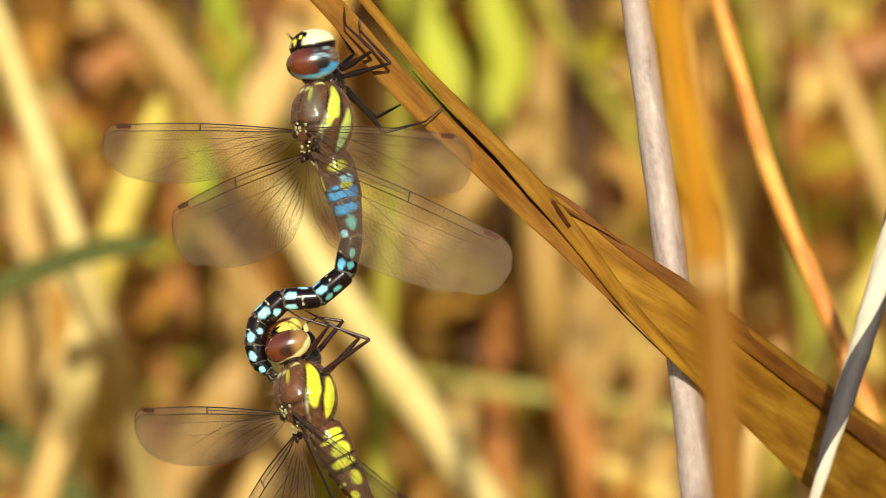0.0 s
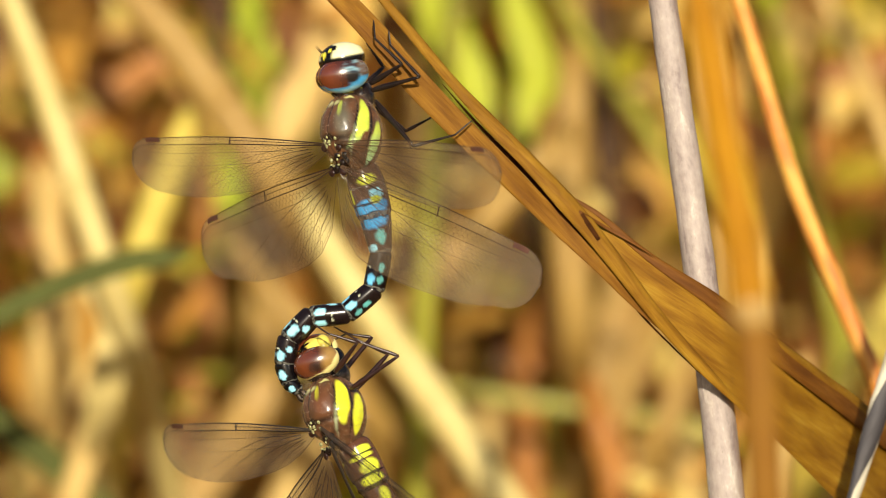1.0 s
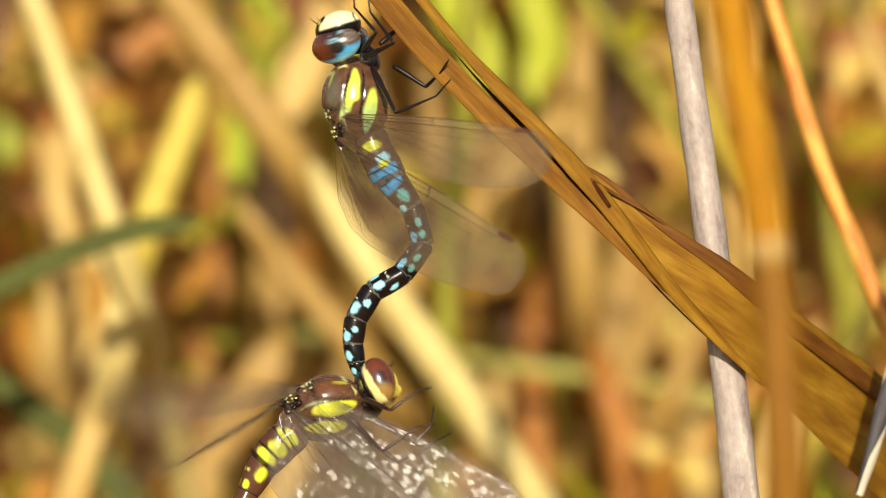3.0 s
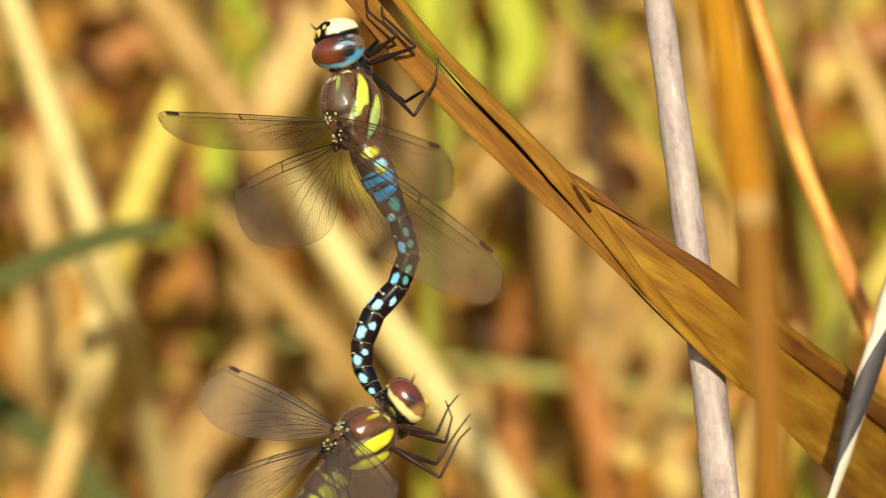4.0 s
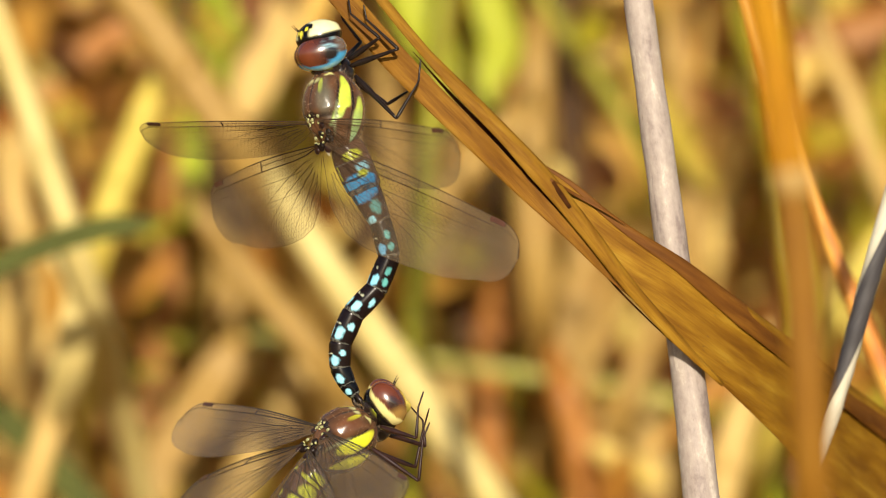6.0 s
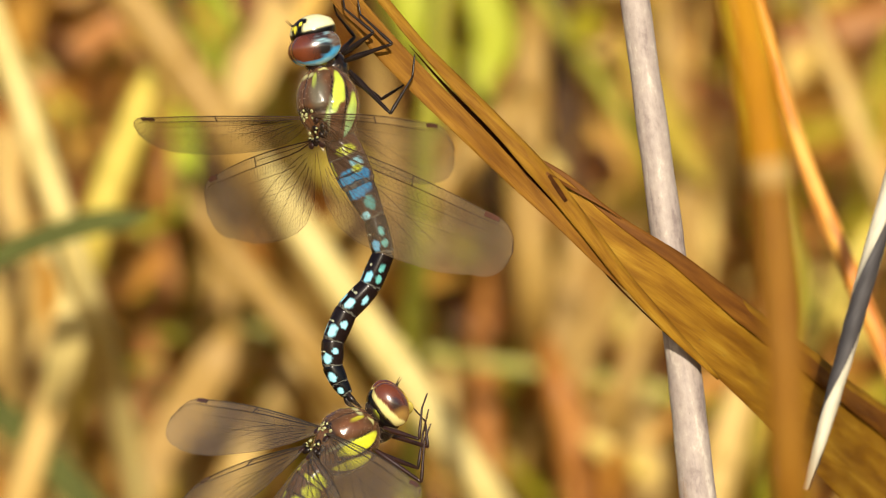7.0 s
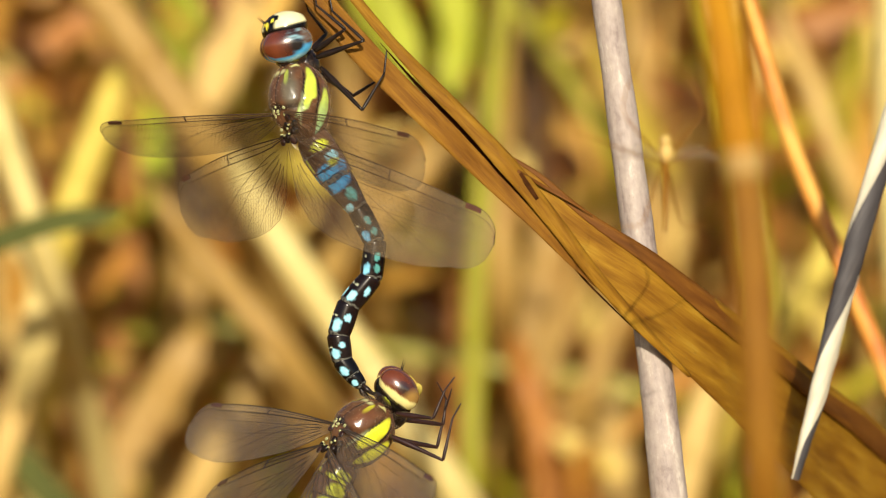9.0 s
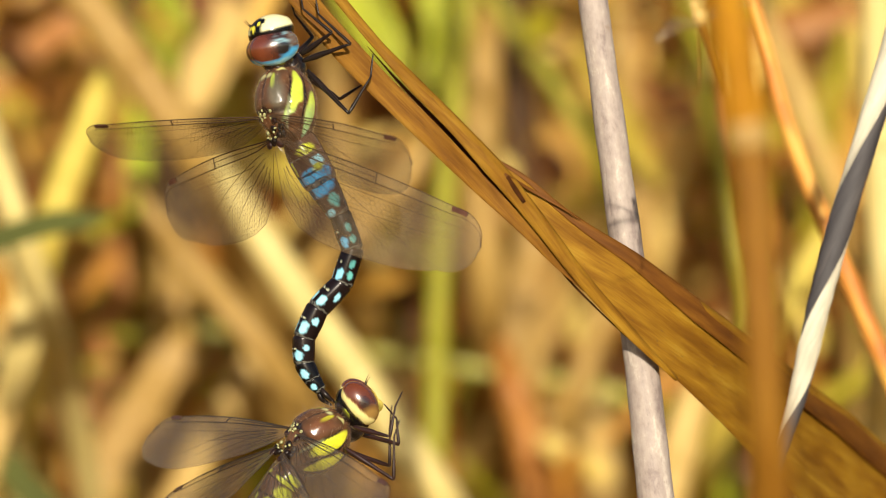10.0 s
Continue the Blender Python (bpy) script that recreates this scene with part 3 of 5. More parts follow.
far_reed([(1120, 470), (1085, 560), (1060, 650), (1000, 760)], 54, 0.52, M_BEIGE, TAN_REED, beyond=0.008)
far_reed([(925, 440), (890, 560), (880, 690), (890, 900)], 64, 0.55, M_BROWN, TAN_REED, beyond=0.01)
far_reed([(560, 640), (520, 720), (470, 800), (420, 900)], 60, 0.50, M_CREAM, PALE_REED, beyond=0.01)
far_reed([(1085, 540), (1105, 660), (1112, 780), (1120, 920)], 50, 0.56, M_BROWN, TAN_REED, beyond=0.008)
far_reed([(330, 606), (400, 596), (480, 600), (560, 625)], 26, 0.54, M_OLIVE, "olive green bent reed blade lying across", "blade", 0.006)
far_reed([(50, 210), (110, 150), (170, 95), (250, 40)][::-1], 50, 0.50, M_BROWN, BROWN_REED, "blade", beyond=0.01)
far_reed([(1180, 700), (1080, 760), (980, 800), (880, 860)][::-1], 44, 0.56, M_BEIGE, TAN_REED, "blade", beyond=0.01)
far_reed([(1250, 420), (1200, 520), (1160, 620), (1120, 720)], 50, 0.50, M_BEIGE, TAN_REED, beyond=0.01)
far_reed([(60, 240), (40, 330), (45, 430), (30, 560)], 60, 0.45, M_CREAM, PALE_REED, beyond=0.01)
far_reed([(640, 660), (620, 740), (650, 820), (640, 920)], 54, 0.60, M_BROWN, BROWN_REED, "blade", beyond=0.01)
far_reed([(955, 520), (970, 640), (1005, 780), (1030, 900)], 70, 0.60, M_BEIGE, TAN_REED, beyond=0.01)
far_reed([(1170, 590), (1160, 700), (1170, 800), (1185, 920)], 60, 0.54, M_CREAM, PALE_REED, beyond=0.01)
far_reed([(830, 600), (815, 700), (835, 800), (840, 920)], 50, 0.60, M_CREAM, PALE_REED, beyond=0.01)
far_reed([(690, 150), (702, 230), (716, 330), (735, 440)], 62, 0.50, M_BEIGE, TAN_REED, beyond=0.01)
far_reed([(440, 290), (425, 390), (410, 480), (415, 580)], 54, 0.58, M_BEIGE, TAN_REED, beyond=0.01)
far_reed([(30, 330), (60, 430), (55, 560), (40, 680)], 64, 0.47, M_CREAM, PALE_REED, beyond=0.01)
far_reed([(150, 610), (206, 690), (252, 790), (290, 900)], 62, 0.50, M_BEIGE, TAN_REED, beyond=0.008)
far_reed([(420, 630), (350, 740), (300, 830), (270, 920)], 72, 0.48, M_BEIGE, TAN_REED, "blade", beyond=0.008)
# dark blades added where only shade lies between the reeds
SHADED_GAP = "dark blade standing in for a shaded gap in the reed bed"
far_reed([(1010, 90), (1018, 170), (1024, 240), (1028, 310)], 40, 0.52, M_GAP_SHADE, SHADED_GAP, "blade", nods=True)
far_reed([(405, 280), (420, 350), (432, 410), (440, 460)], 50, 0.56, M_GAP_SHADE, SHADED_GAP, "blade", nods=True)
far_reed([(118, 440), (148, 478), (160, 530), (150, 580)], 66, 0.34, M_SUNLIT, "bright bleached reed blade, broken", "blade", beyond=0.004)
far_reed([(880, 220), (888, 300), (900, 370), (905, 430)], 44, 0.58, M_GAP_SHADE, SHADED_GAP, "blade", nods=True)
far_reed([(1062, 480), (1070, 560), (1068, 620), (1060, 680)], 44, 0.60, M_GAP_SHADE, SHADED_GAP, "blade", nods=True)


def reed_bed(name, count, x_span, y_span, heights, seed, label, wide):
    rng = random.Random(seed)
    verts, faces, uvs = [], [], []
    for _ in range(count):
        x, y = rng.uniform(*x_span), rng.uniform(*y_span)
        h, w = rng.uniform(*heights), rng.uniform(*wide)
        lean, turn = rng.gauss(0, 0.16), rng.uniform(0, 6.28)
        bend = Vector((math.cos(turn), math.sin(turn), 0)) * rng.uniform(0.05, 0.45) * h
        face = Vector((rng.gauss(0, 0.5), -1, 0)).normalized()
        side = face.cross(Vector((0, 0, 1))).normalized()
        steps = 10
        droop = rng.random() < 0.35
        for i in range(steps + 1):
            f = i / steps
            rise = math.sin(f * (2.3 if droop else 1.45)) * (1.0 if not droop else 0.9)
            p = Vector((x + lean * h * f, y, h * rise)) + bend * f * f
            half = side * w * 0.5 * (1 - 0.85 * f ** 3)
            mid = face * w * 0.16
            base = len(verts)
            verts += [p - half, p - mid, p + half]
            if i:
                for k in (0, 1):
                    faces.append((base - 3 + k, base - 2 + k, base + 1 + k, base + k))
                    v0, v1 = (i - 1) * h / steps * 1000, i * h / steps * 1000
                    uvs += [k * w * 500, v0, (k + 1) * w * 500, v0, (k + 1) * w * 500, v1, k * w * 500, v1]
    me = bpy.data.meshes.new(name)
    me.from_pydata(verts, [], faces)
    me.uv_layers.new(name="along").data.foreach_set("uv", uvs)
    me.polygons.foreach_set("use_smooth", [True] * len(me.polygons))
    me.materials.append(M_BED)
    return tagged(new(name, me), label, "reeds", kind="stuff")


def tangle(name, count, seed, label, near=0.56, far=0.95, half=0.20, sizes=(0.015, 0.06, 0.004, 0.013)):
    """Dead, curled leaf pieces caught among the reeds at every angle."""
    rng = random.Random(seed)
    verts, faces, uvs = [], [], []
    for _ in range(count):
        y = rng.uniform(near, far)
        p = Vector((rng.uniform(-half, half) * (1 + y), y, rng.uniform(0.70, 1.0)))
        way = Vector((rng.gauss(0, 0.7), rng.gauss(0, 0.4), rng.gauss(0, 1))).normalized()
        curl = Vector((rng.gauss(0, 1), rng.gauss(0, 0.6), rng.gauss(0, 1))) * rng.uniform(2, 12)
        face = Vector((rng.gauss(0, 0.6), -1, rng.gauss(0, 0.6)))
        long, w = rng.uniform(*sizes[:2]), rng.uniform(*sizes[2:])
        for i in range(7):
            f = i / 6
            q = p + way * long * f + curl * (long * f) ** 2 * 0.5
            side = way.cross(face).normalized() * w * 0.5 * math.sin(math.pi * (0.12 + 0.8 * f))
            base = len(verts)
            verts += [q - side, q - face.normalized() * w * 0.15, q + side]
            if i:
                for k in (0, 1):
                    faces.append((base - 3 + k, base - 2 + k, base + 1 + k, base + k))
                    v0, v1 = (i - 1) * long / 6 * 1000, i * long / 6 * 1000
                    uvs += [k * w * 500, v0, (k + 1) * w * 500, v0, (k + 1) * w * 500, v1, k * w * 500, v1]
    me = bpy.data.meshes.new(name)
    me.from_pydata(verts, [], faces)
    me.uv_layers.new(name="along").data.foreach_set("uv", uvs)
    me.polygons.foreach_set("use_smooth", [True] * len(me.polygons))
    me.materials.append(M_BED)
    return tagged(new(name, me), label, "dead leaves", kind="stuff")


tangle("caught_leaves", 300, 31, "short curled dead leaf pieces among the nearer reeds", 0.46, 0.64, 0.085, (0.010, 0.036, 0.004, 0.010))
tangle("tangled_leaves", 1300, 22, "curled dead leaves caught among the reeds")
reed_bed("near_reeds", 900, (-0.50, 0.50), (0.74, 1.4), (0.7, 1.5), 3, "golden and brown dry reed blades standing close", (0.004, 0.010))
reed_bed("reed_bed", 5000, (-1.6, 1.6), (1.2, 4.0), (0.9, 1.8), 5, "dense dry reed bed, golden, brown and green", (0.006, 0.016))
reed_bed("far_reeds", 5000, (-6.0, 6.0), (4.0, 9.0), (1.2, 2.2), 7, "far dry reeds closing the view", (0.02, 0.05))
reed_bed("far_reeds", 3000, (-9.0, 9.0), (-17.0, -11.0), (0.8, 1.5), 10, "dry reeds on the far side of the clearing", (0.02, 0.05))
reed_bed("side_reeds", 700, (-2.0, -0.5), (-0.6, 1.2), (0.5, 1.3), 8, "dry reeds standing beside the dragonflies", (0.005, 0.012))
reed_bed("side_reeds", 700, (1.1, 2.6), (-0.6, 1.2), (0.5, 1.3), 9, "dry reeds standing beside the dragonflies", (0.005, 0.012))

# ---- dragonflies ----
# Body space of an insect: z to the head, -y to the back, x to its right; the origin is the middle of the thorax.
MM = 0.001
SEGMENTS = [(2.4, 2.7, 3.0), (4.4, 3.0, 2.8), (5.6, 2.5, 1.75), (5.5, 1.75, 1.75), (5.4, 1.75, 1.8), (5.2, 1.8, 1.85), (4.8, 1.85, 1.8), (3.7, 1.8, 1.65), (2.8, 1.6, 1.4), (1.8, 1.35, 1.0)]
BLACK, BLUE, CYAN, SEA = (0.0035, 0.003, 0.0035), (0.04, 0.33, 0.68), (0.32, 0.70, 0.84), (0.12, 0.42, 0.40)
LIME, BROWN_SKIN = (0.60, 0.66, 0.04), (0.075, 0.035, 0.016)


def spot(s, a, s0, a0, ds, da, soft=0.16):
    """How far a marking covers a place: s along the piece, a degrees from the back."""
    d = math.sqrt(((s - s0) / ds) ** 2 + ((a - a0) / da) ** 2)
    return min(max((1 + soft - d) / (2 * soft), 0), 1)


def male_mark(i, s, a):
    a += 9 * noise.noise((s * 5, a * 0.06, i * 3.1))
    s += 0.05 * noise.noise((s * 4, a * 0.08, i * 7.3))
    c = BLACK
    if i == 0:
        c = blend((0.09, 0.045, 0.025), LIME, spot(s, a, 0.6, 70, 0.35, 30))
    elif i == 1:
        c = blend((0.08, 0.04, 0.025), BLUE, spot(s, a, 0.75, 60, 0.30, 60))
        c = blend(c, CYAN, spot(s, a, 0.30, 88, 0.18, 24))
        c = blend(c, LIME, max(spot(s, a, 0.52, 80, 0.14, 18), spot(s, a, 0.2, 0, 0.3, 6)))
        c = blend(c, BLACK, 0.9 * max(spot(s, a, 0.60, 40, 0.045, 50), spot(s, a, 0.98, 40, 0.06, 60), spot(s, a, 0.8, 0, 0.3, 6)))
    elif i == 2:
        c = blend((0.05, 0.025, 0.018), BLUE, spot(s, a, 0.06, 40, 0.30, 75))
        c = blend(c, CYAN, spot(s, a, 0.90, 28, 0.12, 22))
        c = blend(c, BLACK, 0.85 * max(spot(s, a, 0.02, 40, 0.05, 90), spot(s, a, 0.2, 0, 0.3, 7)))
        c = blend(c, SEA, spot(s, a, 0.60, 78, 0.20, 24))
    elif i < 8:
        c = blend(BLACK, (0.016, 0.007, 0.006), 0.4)
        big = (0.78, 33, 0.17, 20) if i < 6 else (0.73, 33, 0.22, 22)
        c = blend(c, blend(BLUE, CYAN, (i - 2) / 3), spot(s, a, *big))
        c = blend(c, SEA if i < 5 else CYAN, spot(s, a, 0.40, 80, 0.14, 15))
        if i < 5:
            c = blend(c, SEA, spot(s, a, 0.74, 86, 0.12, 14))
        c = blend(c, (0.5, 0.52, 0.36), spot(s, a, 0.42, 15, 0.035, 9))
    else:
        c = blend(c, CYAN, spot(s, a, 0.55, 34, 0.30, 24))
    return blend(c, (0.22, 0.22, 0.18), 0.5 * spot(s, 0, 0.985, 0, 0.02, 1))


def female_mark(i, s, a):
    a += 6 * noise.noise((s * 5, a * 0.06, i * 3.1 + 40))
    c = (0.085, 0.035, 0.018)
    if i < 2:
        c = blend(c, LIME, max(spot(s, a, 0.35, 70, 0.28, 34), spot(s, a, 0.80, 58, 0.2, 40)))
        c = blend(c, BLACK, 0.9 * spot(s, a, 0.60, 60, 0.05, 60))
    else:
        c = blend(c, LIME, max(spot(s, a, 0.82, 30, 0.13, 19), spot(s, a, 0.40, 78, 0.22, 24)))
        c = blend(c, (0.5, 0.5, 0.1), spot(s, a, 0.42, 15, 0.05, 10))
    return blend(c, BLACK, 0.8 * spot(s, 0, 0.99, 0, 0.02, 1))


def segment(i, marks, parent):
    """One ring of the abdomen, its front joint at the origin, with domed ends that slide into its neighbours."""
    length, r0, r1 = [q * MM for q in SEGMENTS[i]]
    b = bmesh.new()
    col = b.verts.layers.float_color.new("col")
    steps, sides = 34, 40
    rows = []
    for k in range(-5, steps + 6):
        s = k / steps
        r = r0 + (r1 - r0) * min(max(s, 0), 1)
        r *= 1 + 0.05 * math.sin(math.pi * min(max(s, 0), 1)) if i > 1 else 1 + 0.02 * math.sin(math.pi * min(max(s, 0), 1))
        z = -length * min(max(s, 0), 1)
        if k < 0:
            z, r = r0 * 0.5 * -k / 5, r * math.sqrt(max(1 - (-k / 5) ** 2, 0.0)) * 0.985
        elif k > steps:
            q = (k - steps) / 5
            z, r = -length - r1 * 0.5 * q, r * math.sqrt(max(1 - q * q, 0.0)) * 0.985
        row = []
        for j in range(sides):
            t = 2 * math.pi * j / sides
            a = abs(math.degrees(t)) if t <= math.pi else abs(math.degrees(t - 2 * math.pi))
            keel = 1 - 0.07 * abs(math.sin(t)) ** 2
            v = b.verts.new((math.sin(t) * max(r, 1e-6) * keel, -math.cos(t) * max(r, 1e-6), z))
            v[col] = (*marks(i, min(max(s, 0), 1), a), 1)
            row.append(v)
        rows.append(row)
    for k in range(len(rows) - 1):
        for j in range(sides):
            b.faces.new((rows[k][j], rows[k + 1][j], rows[k + 1][(j + 1) % sides], rows[k][(j + 1) % sides]))
    ob = part("abdomen_segment", b, M_SKIN, parent)
    if i == 9:
        for side in (-1, 1):
            b = bmesh.new()
            b.verts.layers.float_color.new("col")
            add_tube(b, spline([(side * 0.5 * MM, 0, -1.5 * MM), (side * 0.9 * MM, -0.3 * MM, -3.0 * MM), (side * 0.75 * MM, 0.3 * MM, -5.0 * MM)], 8), [0.25 * MM, 0.5 * MM, 0.15 * MM], 8)
            part("clasper", b, M_LEG, ob, "black tail clasper")
    return ob


FORE = (40.0, [1.3, 4.2, 6.4, 7.8, 8.8, 9.6, 10.1, 10.2, 9.8, 8.6, 0.2])
HIND = (38.5, [2.2, 9.4, 12.6, 13.7, 14.0, 13.9, 13.5, 12.8, 11.4, 9.4, 0.2])
LONG_VEINS = [0.0, 0.055, 0.12] + [0.12 + 0.88 * k / 17 for k in range(1, 18)]


def wing_point(shape, f, g):
    """A place on a wing: f along the span, g from the front edge to the hind edge."""
    length, chords = shape
    s = min(max(f, 0), 1)
    edge = 0.84
    e = min(s, edge)
    chord = share(chords, e)
    front = 0.9 * math.sin(math.pi * e)
    if s > edge:
        q = (s - edge) / (1 - edge)
        half = chord / 2 * max(1 - q ** 2.3, 0) ** 0.5
        front, chord = front - chord * (0.5 - 0.06 * q) + half, 2 * half
    z = front - chord * g
    y = 0.28 * math.sin(g * 16) * (1 - g) * (1 - s) + 0.9 * math.sin(s * 2.6) * 0.6 + 0.35 * g * math.sin(s * 7)
    return Vector((length * s, -y, z)) * MM


def wing(shape, side, parent, film):
    """One wing, its span along +x (right) or -x (left): film, veins, front edge mark."""
    flip = Matrix.Diagonal((side, 1, 1))
    root = bmesh.new()
    add_ball(root, Matrix.Translation((side * 0.0006, 0, -0.0008)) @ Matrix.Diagonal((0.0007, 0.0003, 0.0006, 1)), 8, 12)
    holder = part("wing", root, M_LEG_RED, parent, "clear brown-tinged net-veined wing")
    b = bmesh.new()
    nx, nz = 60, 20
    net = [[b.verts.new(flip @ wing_point(shape, i / nx, k / nz)) for k in range(nz + 1)] for i in range(nx + 1)]
    for i in range(nx):
        for k in range(nz):
            q = (net[i][k], net[i][k + 1], net[i + 1][k + 1], net[i + 1][k])
            b.faces.new(q if side > 0 else q[::-1])
    part("membrane", b, film, holder, "clear smoky wing membrane")
    verts, faces = [], []

    stout = 1.0 if film is M_FILM else 1.15

    def rib(p, q, r):
        r *= stout
        p, q = flip @ p, flip @ q
        d = (q - p).normalized()
        s = d.cross(Vector((0, 1, 0))).normalized() * r
        n = Vector((0, 1, 0)) * r
        base = len(verts)
        verts.extend([p + s, p - s * 0.5 + n * 0.87, p - s * 0.5 - n * 0.87, q + s, q - s * 0.5 + n * 0.87, q - s * 0.5 - n * 0.87])
        for k in range(3):
            faces.append((base + k, base + (k + 1) % 3, base + 3 + (k + 1) % 3, base + 3 + k))

    length = shape[0]
    count = round(length / 0.46)
    rng = random.Random(round(length))

    def place(k, i):
        f = i / count
        g = LONG_VEINS[k]
        if 2 < k < len(LONG_VEINS) - 1 and k not in (5, 9):
            g += 0.011 * (-1 if (i + k) % 2 else 1) + rng_net[k][i]
        return wing_point(shape, f, g)

    rng_net = [[rng.uniform(-0.008, 0.008) for _ in range(count + 1)] for _ in LONG_VEINS]
    last = len(LONG_VEINS) - 1
    for k in range(last + 1):
        r = {0: 0.11, 1: 0.06, 2: 0.10, 5: 0.05, 9: 0.038, last: 0.034}.get(k, 0.023) * MM
        for i in range(count):
            if k == 1 and i > count * 0.48 or k > 2 and i < count * (0.17 if k % 2 else 0.07) and k != last:
                continue
            rib(place(k, i), place(k, i + 1), r * (1.25 - 0.75 * i / count))
    for k in range(last):
        for i in range(1, count):
            if (i + k) % 2 == 0 and not (k == 1 and i > count * 0.48) and (k < 2 or i > count * 0.16):
                rib(place(k, i), place(k + 1, i), ((0.022 if k > 3 else 0.030) - 0.008 * i / count) * MM)
    for f0, g0, f1 in ((0.10, 0.20, 0.86), (0.09, 0.30, 0.70), (0.08, 0.42, 0.54), (0.07, 0.55, 0.40), (0.06, 0.68, 0.28)):
        line = [wing_point(shape, f0 + (f1 - f0) * n / 14, g0 + (0.98 - g0) * (n / 14) ** 1.6) for n in range(15)]
        for n, (p, q) in enumerate(zip(line, line[1:])):
            rib(p, q, (0.052 - 0.0027 * n) * MM)
    node_f = 0.47
    rib(wing_point(shape, node_f, 0), wing_point(shape, node_f + 0.01, 0.13), 0.12 * MM)
    me = bpy.data.meshes.new("vein_net")
    me.from_pydata(verts, [], faces)
    me.materials.append(M_VEIN if film is M_FILM else M_VEIN_DARK)
    veins = new("vein_net", me)
    veins.parent = holder
    tagged(veins, "dark brown net of wing veins")
    b = bmesh.new()
    rows = [[b.verts.new(flip @ (wing_point(shape, f, g) + Vector((0, y, 0)))) for f in (0.835, 0.855, 0.89, 0.905)] for g, y in ((0.0, -0.00012), (0.075, -0.00012), (0.075, 0.00012), (0.0, 0.00012))]
    for j in range(4):
        for k in range(3):
            b.faces.new((rows[j][k], rows[j][k + 1], rows[(j + 1) % 4][k + 1], rows[(j + 1) % 4][k]))
    part("wing_mark", b, M_STIGMA, holder, "dark red-brown mark near the wing tip", smooth=False)
    return holder


def head(parent, male):
    """Face and neck in one mesh; the two great eyes, the jaws and the feelers are parts of it."""
    b = bmesh.new()
    pale = (0.80, 0.76, 0.42) if male else (0.72, 0.58, 0.10)

    def face(d):
        c = pale
        across, up = d.x, -d.y      # up: towards the crown
        if d.z > -0.3:
            mark = max(spot(abs(across), up, 0.45, 0.62, 0.42, 0.34), spot(abs(across), up, 0.62, 0.30, 0.16, 0.12), spot(across, up, 0, 0.5, 0.14, 0.4))
            c = blend(c, BLACK, mark)
            c = blend(c, (0.85, 0.74, 0.05), max(spot(abs(across), up, 0.50, 0.76, 0.10, 0.08), spot(abs(across), up, 0.62, 0.50, 0.08, 0.08), spot(abs(across), up, 0.28, 0.84, 0.08, 0.06)))
        return blend(c, BLACK, ((0.16 if male else 0.30) - d.z) * 9)

    k = 1.0 if male else 0.92
    size = Matrix.Diagonal((k, k, k, 1))
    add_ball(b, size @ Matrix.Translation((0, 0.0002, 0.0015 if male else 0.0005)) @ Matrix.Diagonal((0.0038, 0.0037, 0.0027, 1) if male else (0.0031, 0.0031, 0.0021, 1)), 50, 70, face)
    add_ball(b, size @ Matrix.Translation((0, 0.0006, -0.0017) if male else (0, 0.0003, -0.0021)) @ Matrix.Diagonal((0.0036, 0.0032, 0.0022, 1) if male else (0.0037, 0.0041, 0.0024, 1)), 18, 26, lambda d: BLACK)
    ob = part("head", b, M_SKIN, parent, "pale yellow face with a black T mark" if male else "yellow face with black edges")
    ob.location = (0, 0.0004 if male else 0.0012, 0.0090 if male else 0.0083)
    ob.rotation_euler = (0, 0, radians(-38 if male else -34))

    def eye_colour(d):
        # d.x is counted outwards, d.y < 0 to the back, d.z to the front
        wave = 0.10 * noise.noise((d.x * 4, d.y * 4, d.z * 4))
        d = Vector((d.x, d.y + 0.30, d.z))
        out = math.hypot(d.y, 1.25 * d.z) + wave
        round_ = math.degrees(math.atan2(d.z, d.y))
        if male:
            c = blend((0.125, 0.028, 0.009), (0.030, 0.009, 0.006), (d.y + 0.25 + wave) * 1.4)
            fine = max(0.0, 0.10 + 1.3 * noise.noise((d.y * 3.0 + 3, d.z * 11, d.x * 3)))
            c = blend(c, (0.22, 0.40, 0.46), 1.5 * fine * spot(d.y, d.z, 0.78, 0.36, 0.46, 0.40, 0.45))
            c = blend(c, (0.13, 0.080, 0.050), 0.8 * spot(d.y, d.z, 1.12, 0.40, 0.30, 0.56, 0.4))
            c = blend(c, (0.05, 0.33, 0.62), (out - 0.68) * 8 * spot(round_, 0, -82, 0, 62, 1, 0.25))
            c = blend(c, (0.24, 0.52, 0.66), (out - 0.84) * 7 * spot(round_, 0, -84, 0, 58, 1, 0.25))
            c = blend(c, (0.05, 0.33, 0.62), 0.9 * spot(d.y, d.z, 0.78, -0.38, 0.30, 0.24, 0.4))
            # dark pseudopupil, painted in beside the place where the sun's glint falls
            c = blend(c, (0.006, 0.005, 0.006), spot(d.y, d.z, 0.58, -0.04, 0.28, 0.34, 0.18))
            c = blend(c, BLACK, (d.z - 0.82 + wave) * 8)
        else:
            c = blend((0.125, 0.030, 0.009), (0.045, 0.011, 0.005), (d.y * 0.5 + 0.1 + wave) * 1.6)
            # dark patch painted around the glint's place on this eye
            c = blend(c, (0.008, 0.004, 0.004), 0.85 * spot(d.y, d.z, 0.30, 0.40, 0.30, 0.28, 0.4))
            c = blend(c, (0.34, 0.20, 0.05), 0.8 * spot(d.y, d.z, 0.95, 0.30, 0.36, 0.60, 0.4))
